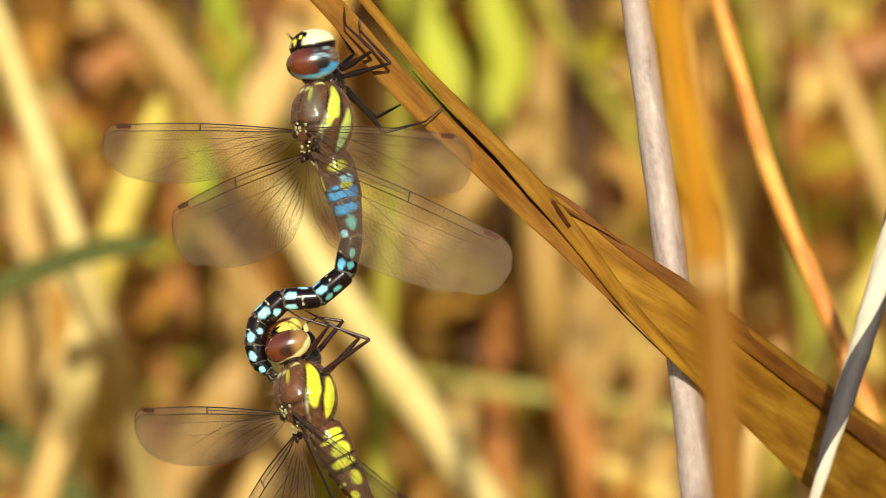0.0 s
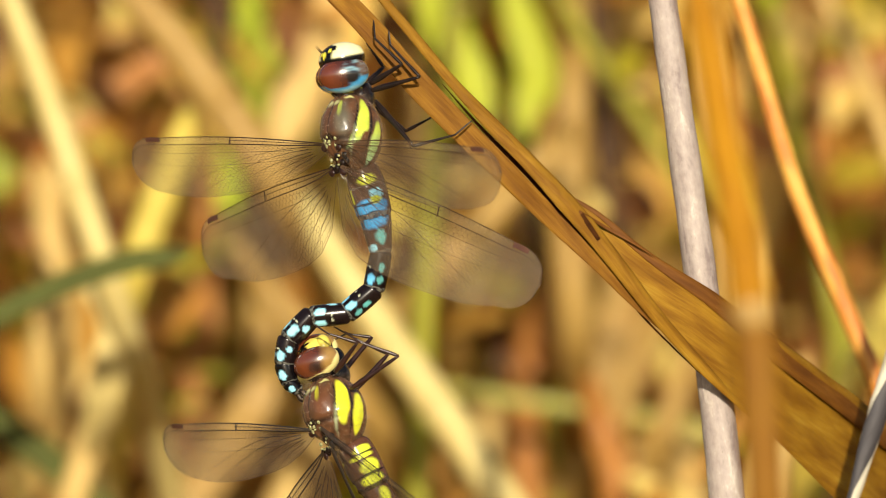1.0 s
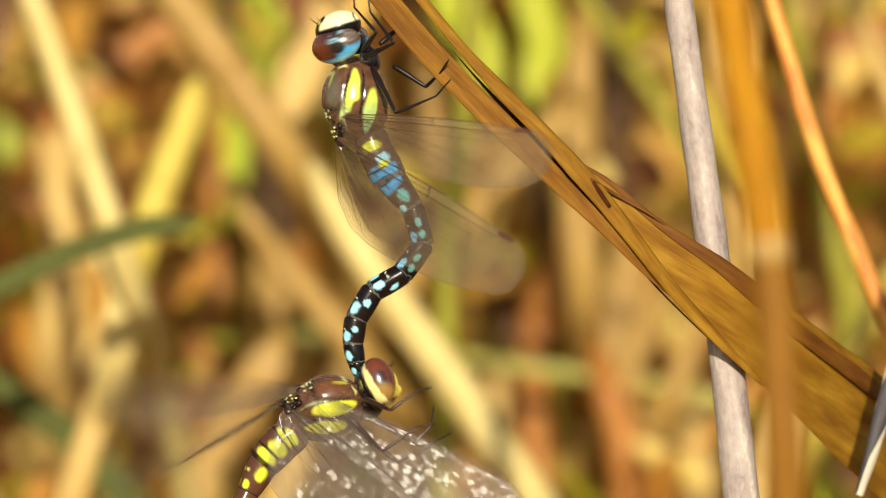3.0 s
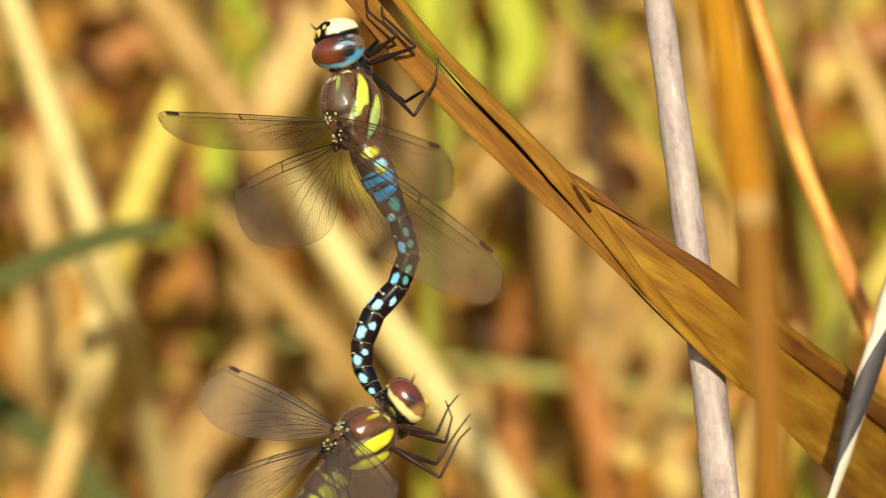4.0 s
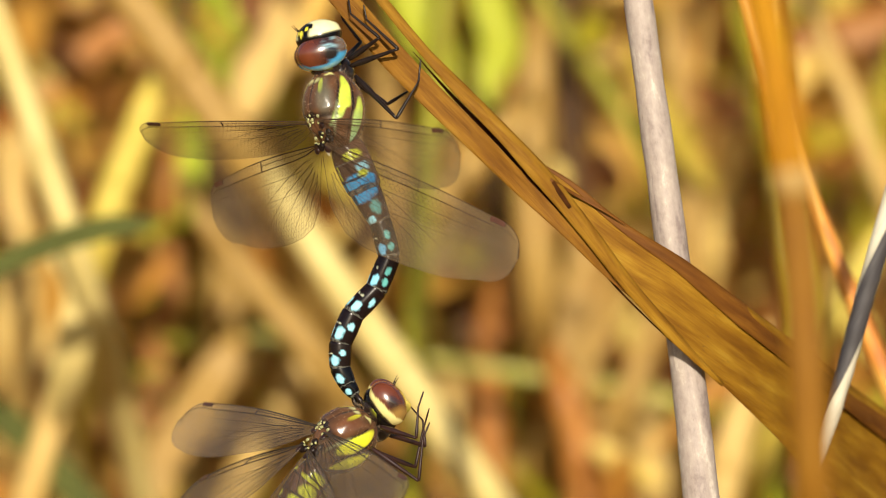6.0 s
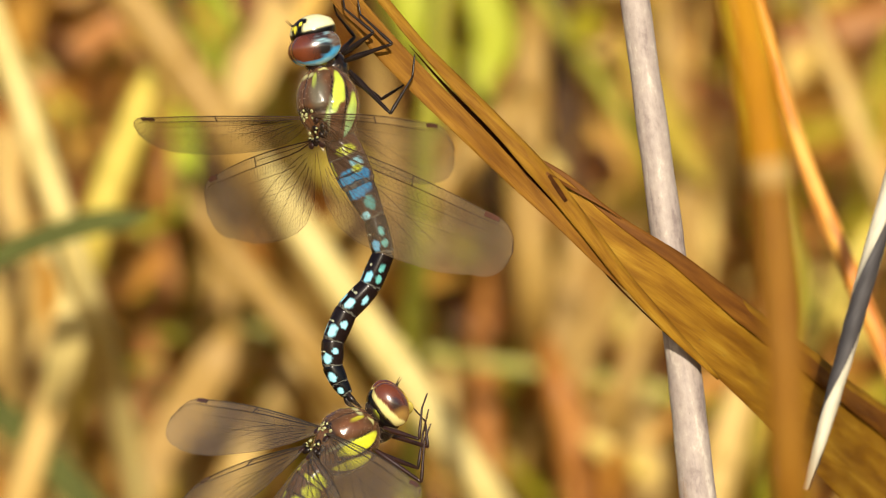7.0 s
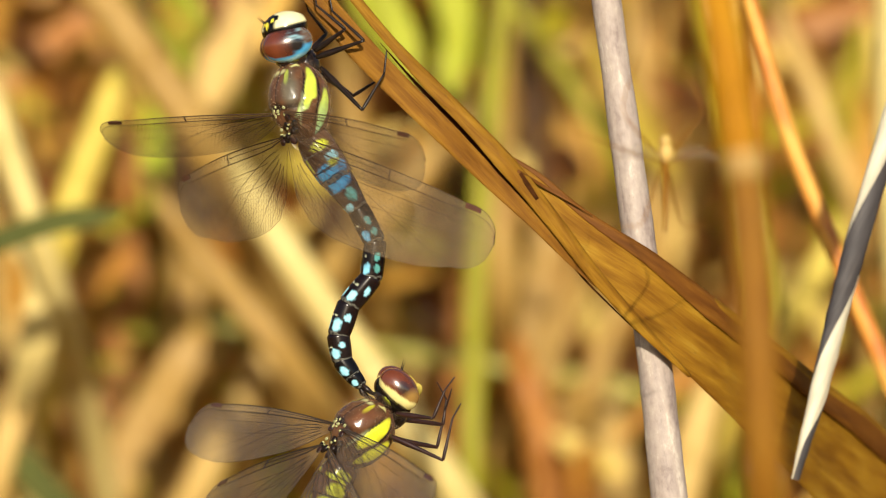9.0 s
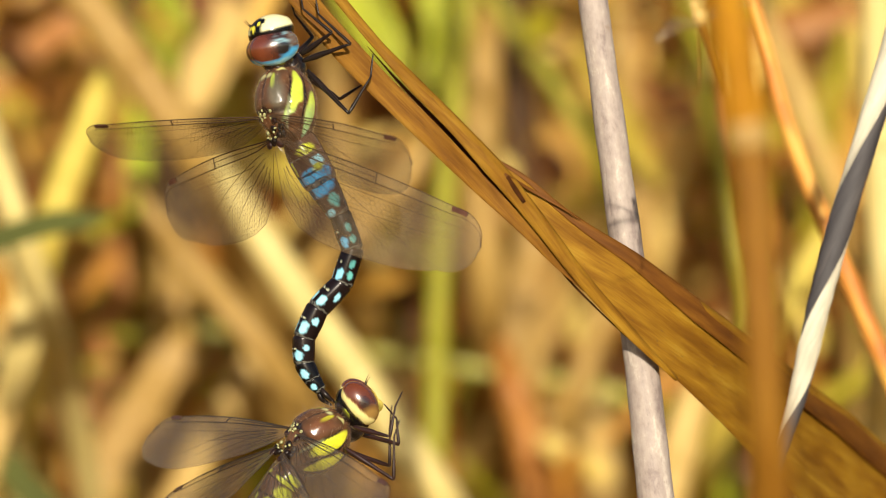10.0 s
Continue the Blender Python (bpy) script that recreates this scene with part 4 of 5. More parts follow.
            c = blend(c, (0.74, 0.66, 0.26), (-d.z * 0.92 + d.y * 0.34 - 0.14 + 0.7 * wave) * 16)
            c = blend(c, (0.016, 0.009, 0.006), (-d.z * 0.9 + d.y * 0.2 - 0.48 + 0.5 * wave) * 14)
        return c

    for side in (-1, 1):
        b = bmesh.new()
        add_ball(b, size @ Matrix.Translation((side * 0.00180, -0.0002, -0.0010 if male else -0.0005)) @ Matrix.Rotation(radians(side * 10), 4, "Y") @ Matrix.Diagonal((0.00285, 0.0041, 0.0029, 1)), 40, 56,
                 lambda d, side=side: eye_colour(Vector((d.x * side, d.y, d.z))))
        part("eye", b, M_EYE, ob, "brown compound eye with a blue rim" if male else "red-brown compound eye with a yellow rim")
        b = bmesh.new()
        drop = Vector((0, 0, 0)) if male else Vector((0, 0.0006, -0.0011))
        add_tube(b, spline([Vector(q) + drop for q in ((side * 0.0008, -0.0026, 0.0030), (side * 0.0011, -0.0031, 0.0037), (side * 0.0014, -0.0034, 0.0043))], 6), [0.00012, 0.00006, 0.00003], 5)
        part("feeler", b, M_LEG, ob)
    b = bmesh.new()
    add_ball(b, size @ Matrix.Translation((0, 0.0026 if male else 0.0020, 0.0020 if male else 0.0014)) @ Matrix.Diagonal((0.0021, 0.0012, 0.0014, 1)), 12, 18, lambda d: blend(pale, BLACK, abs(d.x) * 1.4 - 0.6))
    part("jaw", b, M_SKIN, ob)
    return ob


def thorax(parent, male):
    b = bmesh.new()

    def shape(d):
        a = abs(math.degrees(math.atan2(d.x, -d.y)))
        slant = a - 22 * d.z
        grooves = spot(d.z, slant, 0.1, 56, 0.75, 3.5, 0.9) + spot(d.z, slant, -0.1, 90, 0.8, 3.0, 0.9) + 0.8 * spot(d.z, a, 0.3, 0, 0.8, 4, 0.9) + 1.2 * spot(d.z, a, -0.18, 0, 0.07, 55, 0.9) + 0.8 * spot(d.z, a, -0.62, 30, 0.06, 60, 0.9)
        plates = 0.05 * spot(d.z, a, 0.32, 32, 0.45, 22, 0.9) + 0.03 * spot(d.z, slant, 0.1, 73, 0.6, 14, 0.9)
        return 1 - 0.16 * max(0, d.z - 0.35) + 0.10 * max(0, -d.y) * max(0, 1 - abs(d.z + 0.15) * 1.6) - 0.05 * abs(d.x) * abs(d.z) - 0.045 * grooves + plates + 0.012 * noise.noise(d * 6)

    def colour(d):
        a = abs(math.degrees(math.atan2(d.x, -d.y)))
        z = d.z + 0.10 * noise.noise(d * 3.5)
        c = blend(BROWN_SKIN, (0.115, 0.050, 0.021), 0.4 + 1.6 * noise.noise(d * 4))
        bright = (0.48, 0.58, 0.06) if male else (0.62, 0.64, 0.03)
        slant = a - 22 * z
        bend = 55 * max(0.0, 0.02 - z) if male else 0.0
        c = blend(c, blend(bright, (0.16, 0.36, 0.34), -1.6 * z - 0.1) if male else bright, spot(z, slant, 0.16, 71 - bend, 0.56, 12.0 if male else 14.5, 0.12))
        c = blend(c, bright if not male else blend(bright, (0.20, 0.42, 0.30), -z), spot(z, slant, -0.36 if male else -0.26, 109, 0.48, 13.5 if male else 15.0, 0.12))
        c = blend(c, bright, 0.9 * spot(z, a, 0.50, 27, 0.17, 5, 0.3))
        c = blend(c, (0.5, 0.5, 0.2), 0.9 * spot(z, a, 0.80, 50, 0.05, 16, 0.3))
        c = blend(c, BLACK, 0.85 * max(spot(z, slant, 0.0, 90, 0.75, 3.2), spot(z, slant, 0.1, 56, 0.65, 2.6)))
        # front plates: on the male a grey-green reflection, painted into the colour
        c = blend(c, (0.095, 0.095, 0.065) if male else (0.115, 0.042, 0.015), 0.75 * spot(z, a, 0.22, 34, 0.38, 15, 0.5))
        c = blend(c, (0.36, 0.40, 0.22), 0.7 * spot(z, slant, -0.30, 55, 0.30, 3.0, 0.5))
        c = blend(c, (0.42, 0.42, 0.20), 0.8 * spot(z, a, 0.66, 12, 0.06, 10, 0.4))
        c = blend(c, BLACK, 0.8 * spot(z, a, -0.18, 0, 0.06, 50, 0.5))
        c = blend(c, BLACK, 0.6 * spot(z, a, 0.2, 0, 0.6, 2))
        return c

    add_ball(b, Matrix.Translation((0, 0, -0.0010)) @ Matrix.Rotation(radians(-8), 4, "X") @ Matrix.Diagonal((0.0043, 0.0051, 0.0070 if male else 0.0064, 1)), 90, 140, colour, shape)
    add_ball(b, Matrix.Translation((0, 0.0004, 0.0058)) @ Matrix.Diagonal((0.0027, 0.0025, 0.0018, 1)), 12, 20, lambda d: blend(blend(BLACK, BROWN_SKIN, 0.2), LIME, 0.7 * spot(d.z, abs(d.x), 0.0, 0.7, 0.25, 0.3)))
    add_ball(b, Matrix.Translation((0, 0.0032, 0.0042)) @ Matrix.Diagonal((0.0021, 0.0024, 0.0028, 1)), 14, 20, lambda d: blend(BLACK, BROWN_SKIN, 0.12))
    ob = part("thorax", b, M_THORAX, parent, "brown downy thorax with yellow-green side stripes")
    rng = random.Random(4)
    b = bmesh.new()
    for k in range(20):
        x, z = rng.uniform(-0.0014, 0.0014), (-0.0017, -0.0017, -0.0052)[k % 3] + rng.uniform(-0.0011, 0.0011)
        add_ball(b, Matrix.Translation((x, -0.0056 + 0.25 * abs(x) + 0.10 * abs(z + 0.003), z)) @ Matrix.Diagonal((0.00024 * rng.uniform(0.5, 1.5), 0.00022, 0.00026 * rng.uniform(0.5, 1.5), 1)), 6, 8)
    part("wing_hinge", b, M_HINGE, ob, "pale bead-like wing hinge plates")
    b = bmesh.new()
    for k in range(14):
        x, z = rng.uniform(-0.0019, 0.0019), (-0.0018, -0.0052)[k % 2] + rng.uniform(-0.0014, 0.0014)
        add_ball(b, Matrix.Translation((x, -0.0050 + 0.25 * abs(x) + 0.10 * abs(z + 0.003), z)) @ Matrix.Diagonal((0.00055, 0.0004, 0.0006, 1)), 6, 8)
    part("wing_socket", b, M_LEG, ob, "black wing sockets")
    verts, faces = [], []
    for k in range(900):
        d = Vector((rng.gauss(0, 1), rng.gauss(0, 1), rng.gauss(0, 1))).normalized()
        p = Matrix.Rotation(radians(-8), 3, "X") @ Vector((d.x * 0.0043, d.y * 0.0051, d.z * 0.0070)) * shape(d) * 0.99 + Vector((0, 0, -0.001))
        n = Vector((d.x / 0.0043, d.y / 0.0051, d.z / 0.0066)).normalized()
        q = p + (n + Vector((rng.gauss(0, 0.3), rng.gauss(0, 0.3), rng.gauss(0, 0.3) - 0.4))).normalized() * rng.uniform(0.0007, 0.0018)
        s = n.orthogonal().normalized() * 0.000012
        base = len(verts)
        verts += [p + s, p - s, q, p + n.cross(s)]
        faces += [(base, base + 1, base + 2), (base + 1, base + 3, base + 2), (base + 3, base, base + 2)]
    me = bpy.data.meshes.new("down")
    me.from_pydata(verts, [], faces)
    me.materials.append(M_HAIR)
    down = new("down", me)
    down.parent = ob
    tagged(down, "fine pale down", kind="stuff")
    return ob


def leg(parent, points, mat, thick=1.0):
    """A leg through hip, knee, ankle and toe, in body space; the shin and the foot are parts of it."""
    p = [Vector(q) for q in points]
    hip = p[0]

    def limb(name, a, b_, radii, owner):
        b = bmesh.new()
        line = [(b_ - a) * k / 14 for k in range(15)]
        add_tube(b, line, [r * thick * MM for r in radii], 10, uneven=0.25)
        return part(name, b, mat, owner)

    femur = limb("leg", p[0], p[1], (0.34, 0.46, 0.44, 0.36, 0.34, 0.24), parent)
    femur.location = hip
    tibia = limb("shin", p[1], p[2], (0.24, 0.29, 0.25, 0.21, 0.18, 0.16), femur)
    tibia.location = p[1] - hip
    foot = limb("foot", p[2], p[3], (0.16, 0.13, 0.15, 0.10), femur)
    foot.location = p[2] - hip
    return femur


def stance(u, v, tilt, turn, y=0.0):
    """Pose of an insect: its thorax in plan units, its lean in the plan, its turn about its own length."""
    return Matrix.Translation(at(u, v, y)) @ pose(0, 0, 0, 0, tilt, 0) @ pose(0, 0, 0, 0, 0, turn)


def dragonfly(name, label, male, rest, legs):
    insect = new(name)
    tagged(insect, label, "dragonfly")
    insect.rotation_mode = "QUATERNION"
    made = {"thing": insect, "head": head(insect, male), "thorax": thorax(insect, male)}
    made["segments"] = [segment(i, male_mark if male else female_mark, insect) for i in range(10)]
    film = M_FILM if male else M_FILM_OLD
    made["wings"] = [wing(s, side, insect, film) for s, side in ((FORE, -1), (FORE, 1), (HIND, -1), (HIND, 1))]
    back = rest.inverted()
    made["legs"] = []
    for points in legs:
        made["legs"].append(leg(insect, [back @ at(*q) for q in points], M_LEG if male else M_LEG_RED))
    return made


ROOTS = [Vector((-0.0010, -0.0051, -0.0022)), Vector((0.0010, -0.0051, -0.0022)), Vector((-0.0010, -0.0048, -0.0060)), Vector((0.0010, -0.0048, -0.0060))]
HIP = Vector((0, 0.0004, -0.0074))


def wing_pose(i, body, du, dv, pitch=0.0, stroke=0.0):
    """A wing's pose in body space: its tip du, dv plan units from its root; left wings lie back, right ones forward."""
    length = (FORE if i < 2 else HIND)[0] * MM / UNIT
    flat = math.hypot(du, dv)
    k = min(1.0, 0.99 * length / flat)
    depth = math.sqrt(max(length ** 2 - (flat * k) ** 2, 0)) * (1 if i % 2 == 0 else -1)
    span = body.to_3x3().inverted() @ Vector((du * k, depth, -dv * k)).normalized()
    span.rotate(Matrix.Rotation(radians(-stroke if i % 2 else stroke), 3, "Z"))
    x = span if i % 2 else -span
    z = Vector((0, 0, 1)) - x * x.z
    z.normalize()
    z.rotate(Matrix.Rotation(radians(pitch), 3, x))
    y = z.cross(x)
    m = Matrix((x, y, z)).transposed().to_4x4()
    m.translation = ROOTS[i]
    return m


def chain(body, joints, turn_to):
    """Poses in body space of the ten abdomen rings along eleven joints in the world."""
    out = []
    back = body.inverted()
    for a, b in zip(joints, joints[1:]):
        z = (a - b).normalized()
        y = -(turn_to - z * turn_to.dot(z)).normalized()
        m = Matrix((y.cross(z), y, z)).transposed().to_4x4()
        m.translation = a
        out.append(back @ m)
    return out


TOTAL = sum(q[0] for q in SEGMENTS)
CUTS = [sum(q[0] for q in SEGMENTS[:i]) / TOTAL for i in range(11)]


def joints_on(points):
    """Eleven joints on a line through the points, at the rings' own shares of its length."""
    fine = spline(points, 200)
    run = [0.0]
    for a, b in zip(fine, fine[1:]):
        run.append(run[-1] + (b - a).length)
    out, k = [], 0
    for c in CUTS:
        while k < 199 and run[k + 1] < c * run[-1]:
            k += 1
        f = (c * run[-1] - run[k]) / max(run[k + 1] - run[k], 1e-9)
        out.append(fine[k].lerp(fine[k + 1], min(max(f, 0), 1)))
    return out


# Curves of the male's abdomen, plan units from its hip.
HOOKED = [(0, 0), (19, 65), (32, 125), (29, 180), (7, 225), (-38, 248), (-93, 250), (-131, 285), (-141, 328), (-136, 356), (-116, 374)]
PULLED = [(0, 0), (10, 65), (17, 115), (20, 165), (5, 205), (-35, 230), (-85, 237), (-140, 240), (-170, 275), (-165, 320), (-145, 350)]
SWUNG = [(0, 0), (15, 50), (35, 100), (60, 160), (68, 205), (45, 250), (5, 285), (-35, 315), (-50, 360), (-50, 410), (-45, 460)]
ARCHED = [(0, 0), (15, 40), (45, 80), (85, 125), (110, 170), (112, 210), (90, 245), (50, 270), (25, 310), (18, 360), (30, 400), (47, 435)]
HANGING = [(0, 0), (14, 40), (32, 82), (52, 128), (63, 166), (62, 200), (44, 234), (10, 263), (-22, 296), (-41, 338), (-43, 382), (-23, 420)]

male_rest, female_rest = stance(601, 176, -15, -45), stance(617, 752, 42, -48)
male = dragonfly("dragonfly", "male hawker dragonfly, black with blue spots, clinging to the leaf", True, male_rest, [
    [(630, 100, -0.001), (683, 62, -0.0046), (632, 20, -0.003), (627, -12, -0.002)],
    [(632, 112, -0.001), (716, 82, -0.0044), (660, 30, -0.0024), (655, 4, -0.002)],
    [(640, 130, 0.0), (713, 205, -0.005), (752, 140, -0.0032), (756, 100, -0.0026)],
    [(640, 140, 0.007), (697, 180, 0.008), (738, 154, 0.006), (765, 128, 0.005)],
    [(622, 100, 0.006), (650, 70, 0.010), (618, 30, 0.010), (612, 10, 0.008)]])
female = dragonfly("dragonfly", "female hawker dragonfly, brown with yellow stripes, held by the male", False, female_rest, [
    [(672, 735, -0.003), (735, 752, -0.006), (758, 702, -0.006), (776, 680, -0.005)],
    [(668, 742, 0.004), (752, 766, 0.008), (764, 722, 0.008), (752, 690, 0.007)],
    [(655, 772, -0.003), (742, 828, -0.006), (776, 760, -0.006), (797, 738, -0.005)],
    [(650, 775, 0.004), (736, 804, 0.008), (770, 750, 0.008), (796, 715, 0.007)]])


def crane_fly():
    fly = new("crane_fly")
    fly.rotation_mode = "QUATERNION"
    tagged(fly, "long-legged brown gnat in flight", "gnat")
    b = bmesh.new()
    add_tube(b, spline([(0, 0, 0.0030), (0, 0, 0.0012), (0, 0, -0.001), (0, 0, -0.005), (0, 0.0004, -0.0098)], 16), [0.0003, 0.0008, 0.0005, 0.0004, 0.0002], 10)
    part("body", b, M_TAN, fly)
    b = bmesh.new()
    add_ball(b, Matrix.Translation((0, 0, 0.0036)) @ Matrix.Diagonal((0.0008, 0.0008, 0.0008, 1)), 8, 10)
    add_ball(b, Matrix.Translation((0, -0.0002, 0.0018)) @ Matrix.Diagonal((0.0011, 0.0011, 0.0015, 1)), 8, 10)
    part("head", b, M_CREAM, fly, "pale head and shoulders")
    for side in (-1, 1):
        b = bmesh.new()
        add_blade(b, spline([(side * 0.0006, -0.0004, 0.001), (side * 0.004, -0.001, 0.002), (side * 0.0085, -0.001, 0.001)], 12), [0.0006, 0.0020, 0.0022, 0.0006], (0, -1, 0.3), fold=0.02, thick=0.00005)
        part("wing", b, M_FILM, fly)
        for k, (x, z, x2, z2) in enumerate(((6, 7, 3, 16), (7, 2.5, 14, 5), (3, -8, 9, -9))):
            b = bmesh.new()
            add_tube(b, spline([(side * 0.0005, 0.0004, 0.001 - k * 0.0006), (side * x * 0.92 * MM, 0.001, z * 0.92 * MM), (side * x * MM, 0.001, z * MM), (side * x2 * MM, 0.0025, z2 * MM)], 18), [0.00018, 0.00014, 0.00012, 0.00007], 5)
            part("leg", b, M_TAN, fly)
    return fly


gnat = crane_fly()


# ---- what moves ----


def between(table, t):
    """Values of a table at t, its rows in time order."""
    for a, b in zip(table, table[1:]):
        if t <= b[0]:
            f = (t - a[0]) / (b[0] - a[0])
            f = f * f * (3 - 2 * f)
            return [p + (q - p) * f for p, q in zip(a[1:], b[1:])]
    return list(table[-1][1:])


# seconds, thorax across and down, lean, turn
MALE = [(0, 582, 166, -11, -45), (0.5, 584, 165, -11, -45), (1.0, 582, 168, -11, -45), (1.5, 575, 161, -10, -45), (1.8, 566, 154, -12, -48), (2.0, 563, 149, -16, -66), (2.2, 567, 150, -14, -60),
        (3.3, 568, 172, -18, -78), (3.5, 571, 166, -18, -78), (3.7, 580, 170, -16, -66), (3.8, 588, 172, -15, -48), (4.0, 596, 172, -15, -45), (4.5, 601, 176, -15, -45), (5.5, 602, 182, -15, -45),
        (7.0, 597, 186, -15, -45), (8.0, 595, 186, -15, -45), (9.0, 598, 184, -15, -45), (10.0, 597, 184, -15, -45)]
# seconds, end of the male's abdomen
TAIL = [(0, 488, 625), (0.5, 466, 617), (1.0, 489, 638), (1.4, 468, 629), (1.5, 452, 601), (1.6, 460, 648), (1.7, 487, 660), (1.8, 542, 690), (1.9, 546, 698), (2.0, 548, 694), (2.1, 472, 614), (2.2, 575, 696),
        (2.5, 560, 690), (2.8, 590, 680), (3.05, 575, 660), (3.3, 611, 616), (3.4, 604, 640), (3.5, 655, 664), (3.6, 640, 655), (3.7, 592, 684), (3.8, 674, 686), (4.0, 644, 692), (4.5, 617, 685), (5.0, 649, 705), (5.5, 645, 698),
        (6.2, 636, 702), (7.0, 632, 711), (7.5, 636, 705), (8.0, 654, 712), (8.5, 658, 712), (9.0, 709, 700), (9.5, 688, 695), (10.0, 659, 702)]
# seconds, the female's thorax, lean and turn
FEMALE_EARLY = [(0, 550, 655, -25, -48), (0.5, 531, 648, -25, -48), (1.0, 549, 662, -25, -48), (1.4, 531, 650, -25, -48), (1.5, 476, 679, 4, -55), (1.6, 440, 735, 20, -30), (1.7, 486, 748, 30, -45), (1.8, 524, 761, 45, -55),
                (1.9, 524, 776, 52, -60), (2.0, 515, 752, 72, -72), (2.1, 440, 650, 30, -40), (2.2, 536, 750, 72, -72), (2.5, 510, 740, 55, -60), (2.8, 545, 735, 68, -72), (3.05, 530, 715, 55, -66)]
FEMALE_LATE = [(3.3, 549, 701, 70, -74), (3.4, 574, 715, 66, -74), (3.5, 630, 731, 58, -74), (3.6, 612, 738, 60, -70), (3.7, 606, 760, 46, -58), (3.8, 660, 765, 40, -50), (4.0, 628, 765, 42, -48), (4.5, 601, 757, 42, -48), (5.0, 636, 779, 42, -48),
               (5.5, 632, 769, 44, -48), (6.2, 629, 777, 44, -48), (7.0, 641, 787, 44, -48), (7.5, 638, 783, 44, -48), (8.0, 663, 788, 40, -48), (8.5, 667, 788, 42, -48), (9.0, 718, 775, 34, -48), (9.5, 694, 775, 38, -48), (10.0, 663, 785, 42, -48)]
FEMALE = FEMALE_EARLY + FEMALE_LATE
# seconds, sway of the amber stem and of the rusty one, plan units across and down
AMBER_SWAY = [(0, -53, 128), (0.5, -24, 150), (1.0, -35, 170), (2.2, -20, 130), (3.5, -35, 89), (4.5, 0, 0), (5.5, 80, -6), (7.0, 40, -8), (7.5, 26, -12), (9.0, 39, -22), (10.0, 67, -78)]
RUST_SWAY = [(0, -20, 0), (1.0, -26, 0), (2.2, -20, 0), (3.5, 0, 0), (4.5, 0, 0), (5.5, 12, 0), (7.0, 44, 0), (7.5, 40, 0), (8.5, 62, 0), (9.0, 84, 0), (9.5, 84, 0), (10.0, 114, 0)]
# seconds, how far the middle of the male's abdomen bows out
BOW = [(0, 0), (6.8, 0), (8.0, 8), (8.5, 12), (9.0, 14), (9.5, 20), (10.0, 12)]
GNAT = [(0, 1500, 2600, 0), (5.7, 1450, 2300, 0), (6.8, 1230, 1300, 10), (7.2, 1112, 815, 30), (7.5, 1116, 618, 40), (7.8, 1090, 520, 60), (8.0, 1054, 463, 30), (8.2, 1120, 400, -20), (8.5, 1196, 300, -30), (8.8, 1235, 360, 0), (9.0, 1244, 311, 0),
        (9.2, 1225, 215, 8), (9.35, 1258, 165, 8), (9.5, 1306, 316, 46), (9.65, 1318, 200, 20), (9.8, 1320, 140, -30), (10.0, 1332, 62, -20)]

# seconds, how far the male's left forewing is turned about its span
PITCH = [(0, 12), (1.9, 12), (3.8, 42), (10.0, 42)]

BUSY = [1.4, 1.5, 1.6, 1.7, 1.8, 1.9, 2.0, 2.1, 2.2, 2.5, 2.8, 3.05, 3.3, 3.4, 3.5, 3.6, 3.7, 3.8]
CALM = [0, 0.5, 1.0] + BUSY + [4.0, 4.5, 5.0, 5.5, 6.2, 7.0, 7.5, 8.0, 8.5, 9.0, 9.5, 10.0]


def male_curve(t):
    stages = [(0, HOOKED), (1.4, HOOKED), (1.5, PULLED), (2.0, SWUNG), (2.8, ARCHED), (3.6, ARCHED), (4.0, HANGING), (10.0, HANGING)]
    for (t0, a), (t1, b) in zip(stages, stages[1:]):
        if t <= t1:
            f = (t - t0) / (t1 - t0)
            a, b = [spline([(u, v, 0) for u, v in c], 20) for c in (a, b)]
            return [p.lerp(q, f) for p, q in zip(a, b)]


# Wing tips from their roots, plan units: left fore, right fore, left hind, right hind.
MALE_OPEN = (-362, -14, 292, 22, -252, 102, 366, 168)
MALE_REST = (-325, -24, 205, 62, -195, 82, 292, 215)
MALE_LATER = (-326, -5, 246, 28, -206, 74, 350, 160)
MALE_LAST = (-335, 10, 245, 52, -202, 80, 368, 150)
MALE_SWEPT = (-130, -10, 60, 160, -80, 190, 30, 240)
MALE_BLUR = (-190, 250, 20, 200, -60, 300, 40, 300)
FEMALE_OPEN = (-285, 0, 235, 165, -120, 190, 130, 230)
FEMALE_REST = (-218, -105, 108, 92, -200, 75, 60, 130)
FEMALE_MID = (-225, -28, 150, 76, -205, 80, 70, 130)
FEMALE_LATER = (-250, -42, 178, 92, -210, 85, 80, 130)
FEMALE_LAST = (-240, -8, 172, 88, -205, 100, 80, 140)
FEMALE_BEAT = (-430, -90, 330, 60, -380, 60, 260, 120)
FEMALE_LOW = (-440, 70, 330, 160, -400, 150, 260, 200)
FEMALE_HIGH = (-365, -215, 300, 60, -425, -75, 220, 120)
FEMALE_UP = (-330, -180, 160, -90, -300, -40, 120, 40)
FEMALE_DOWN = (-300, 220, 200, 240, -220, 280, 160, 260)


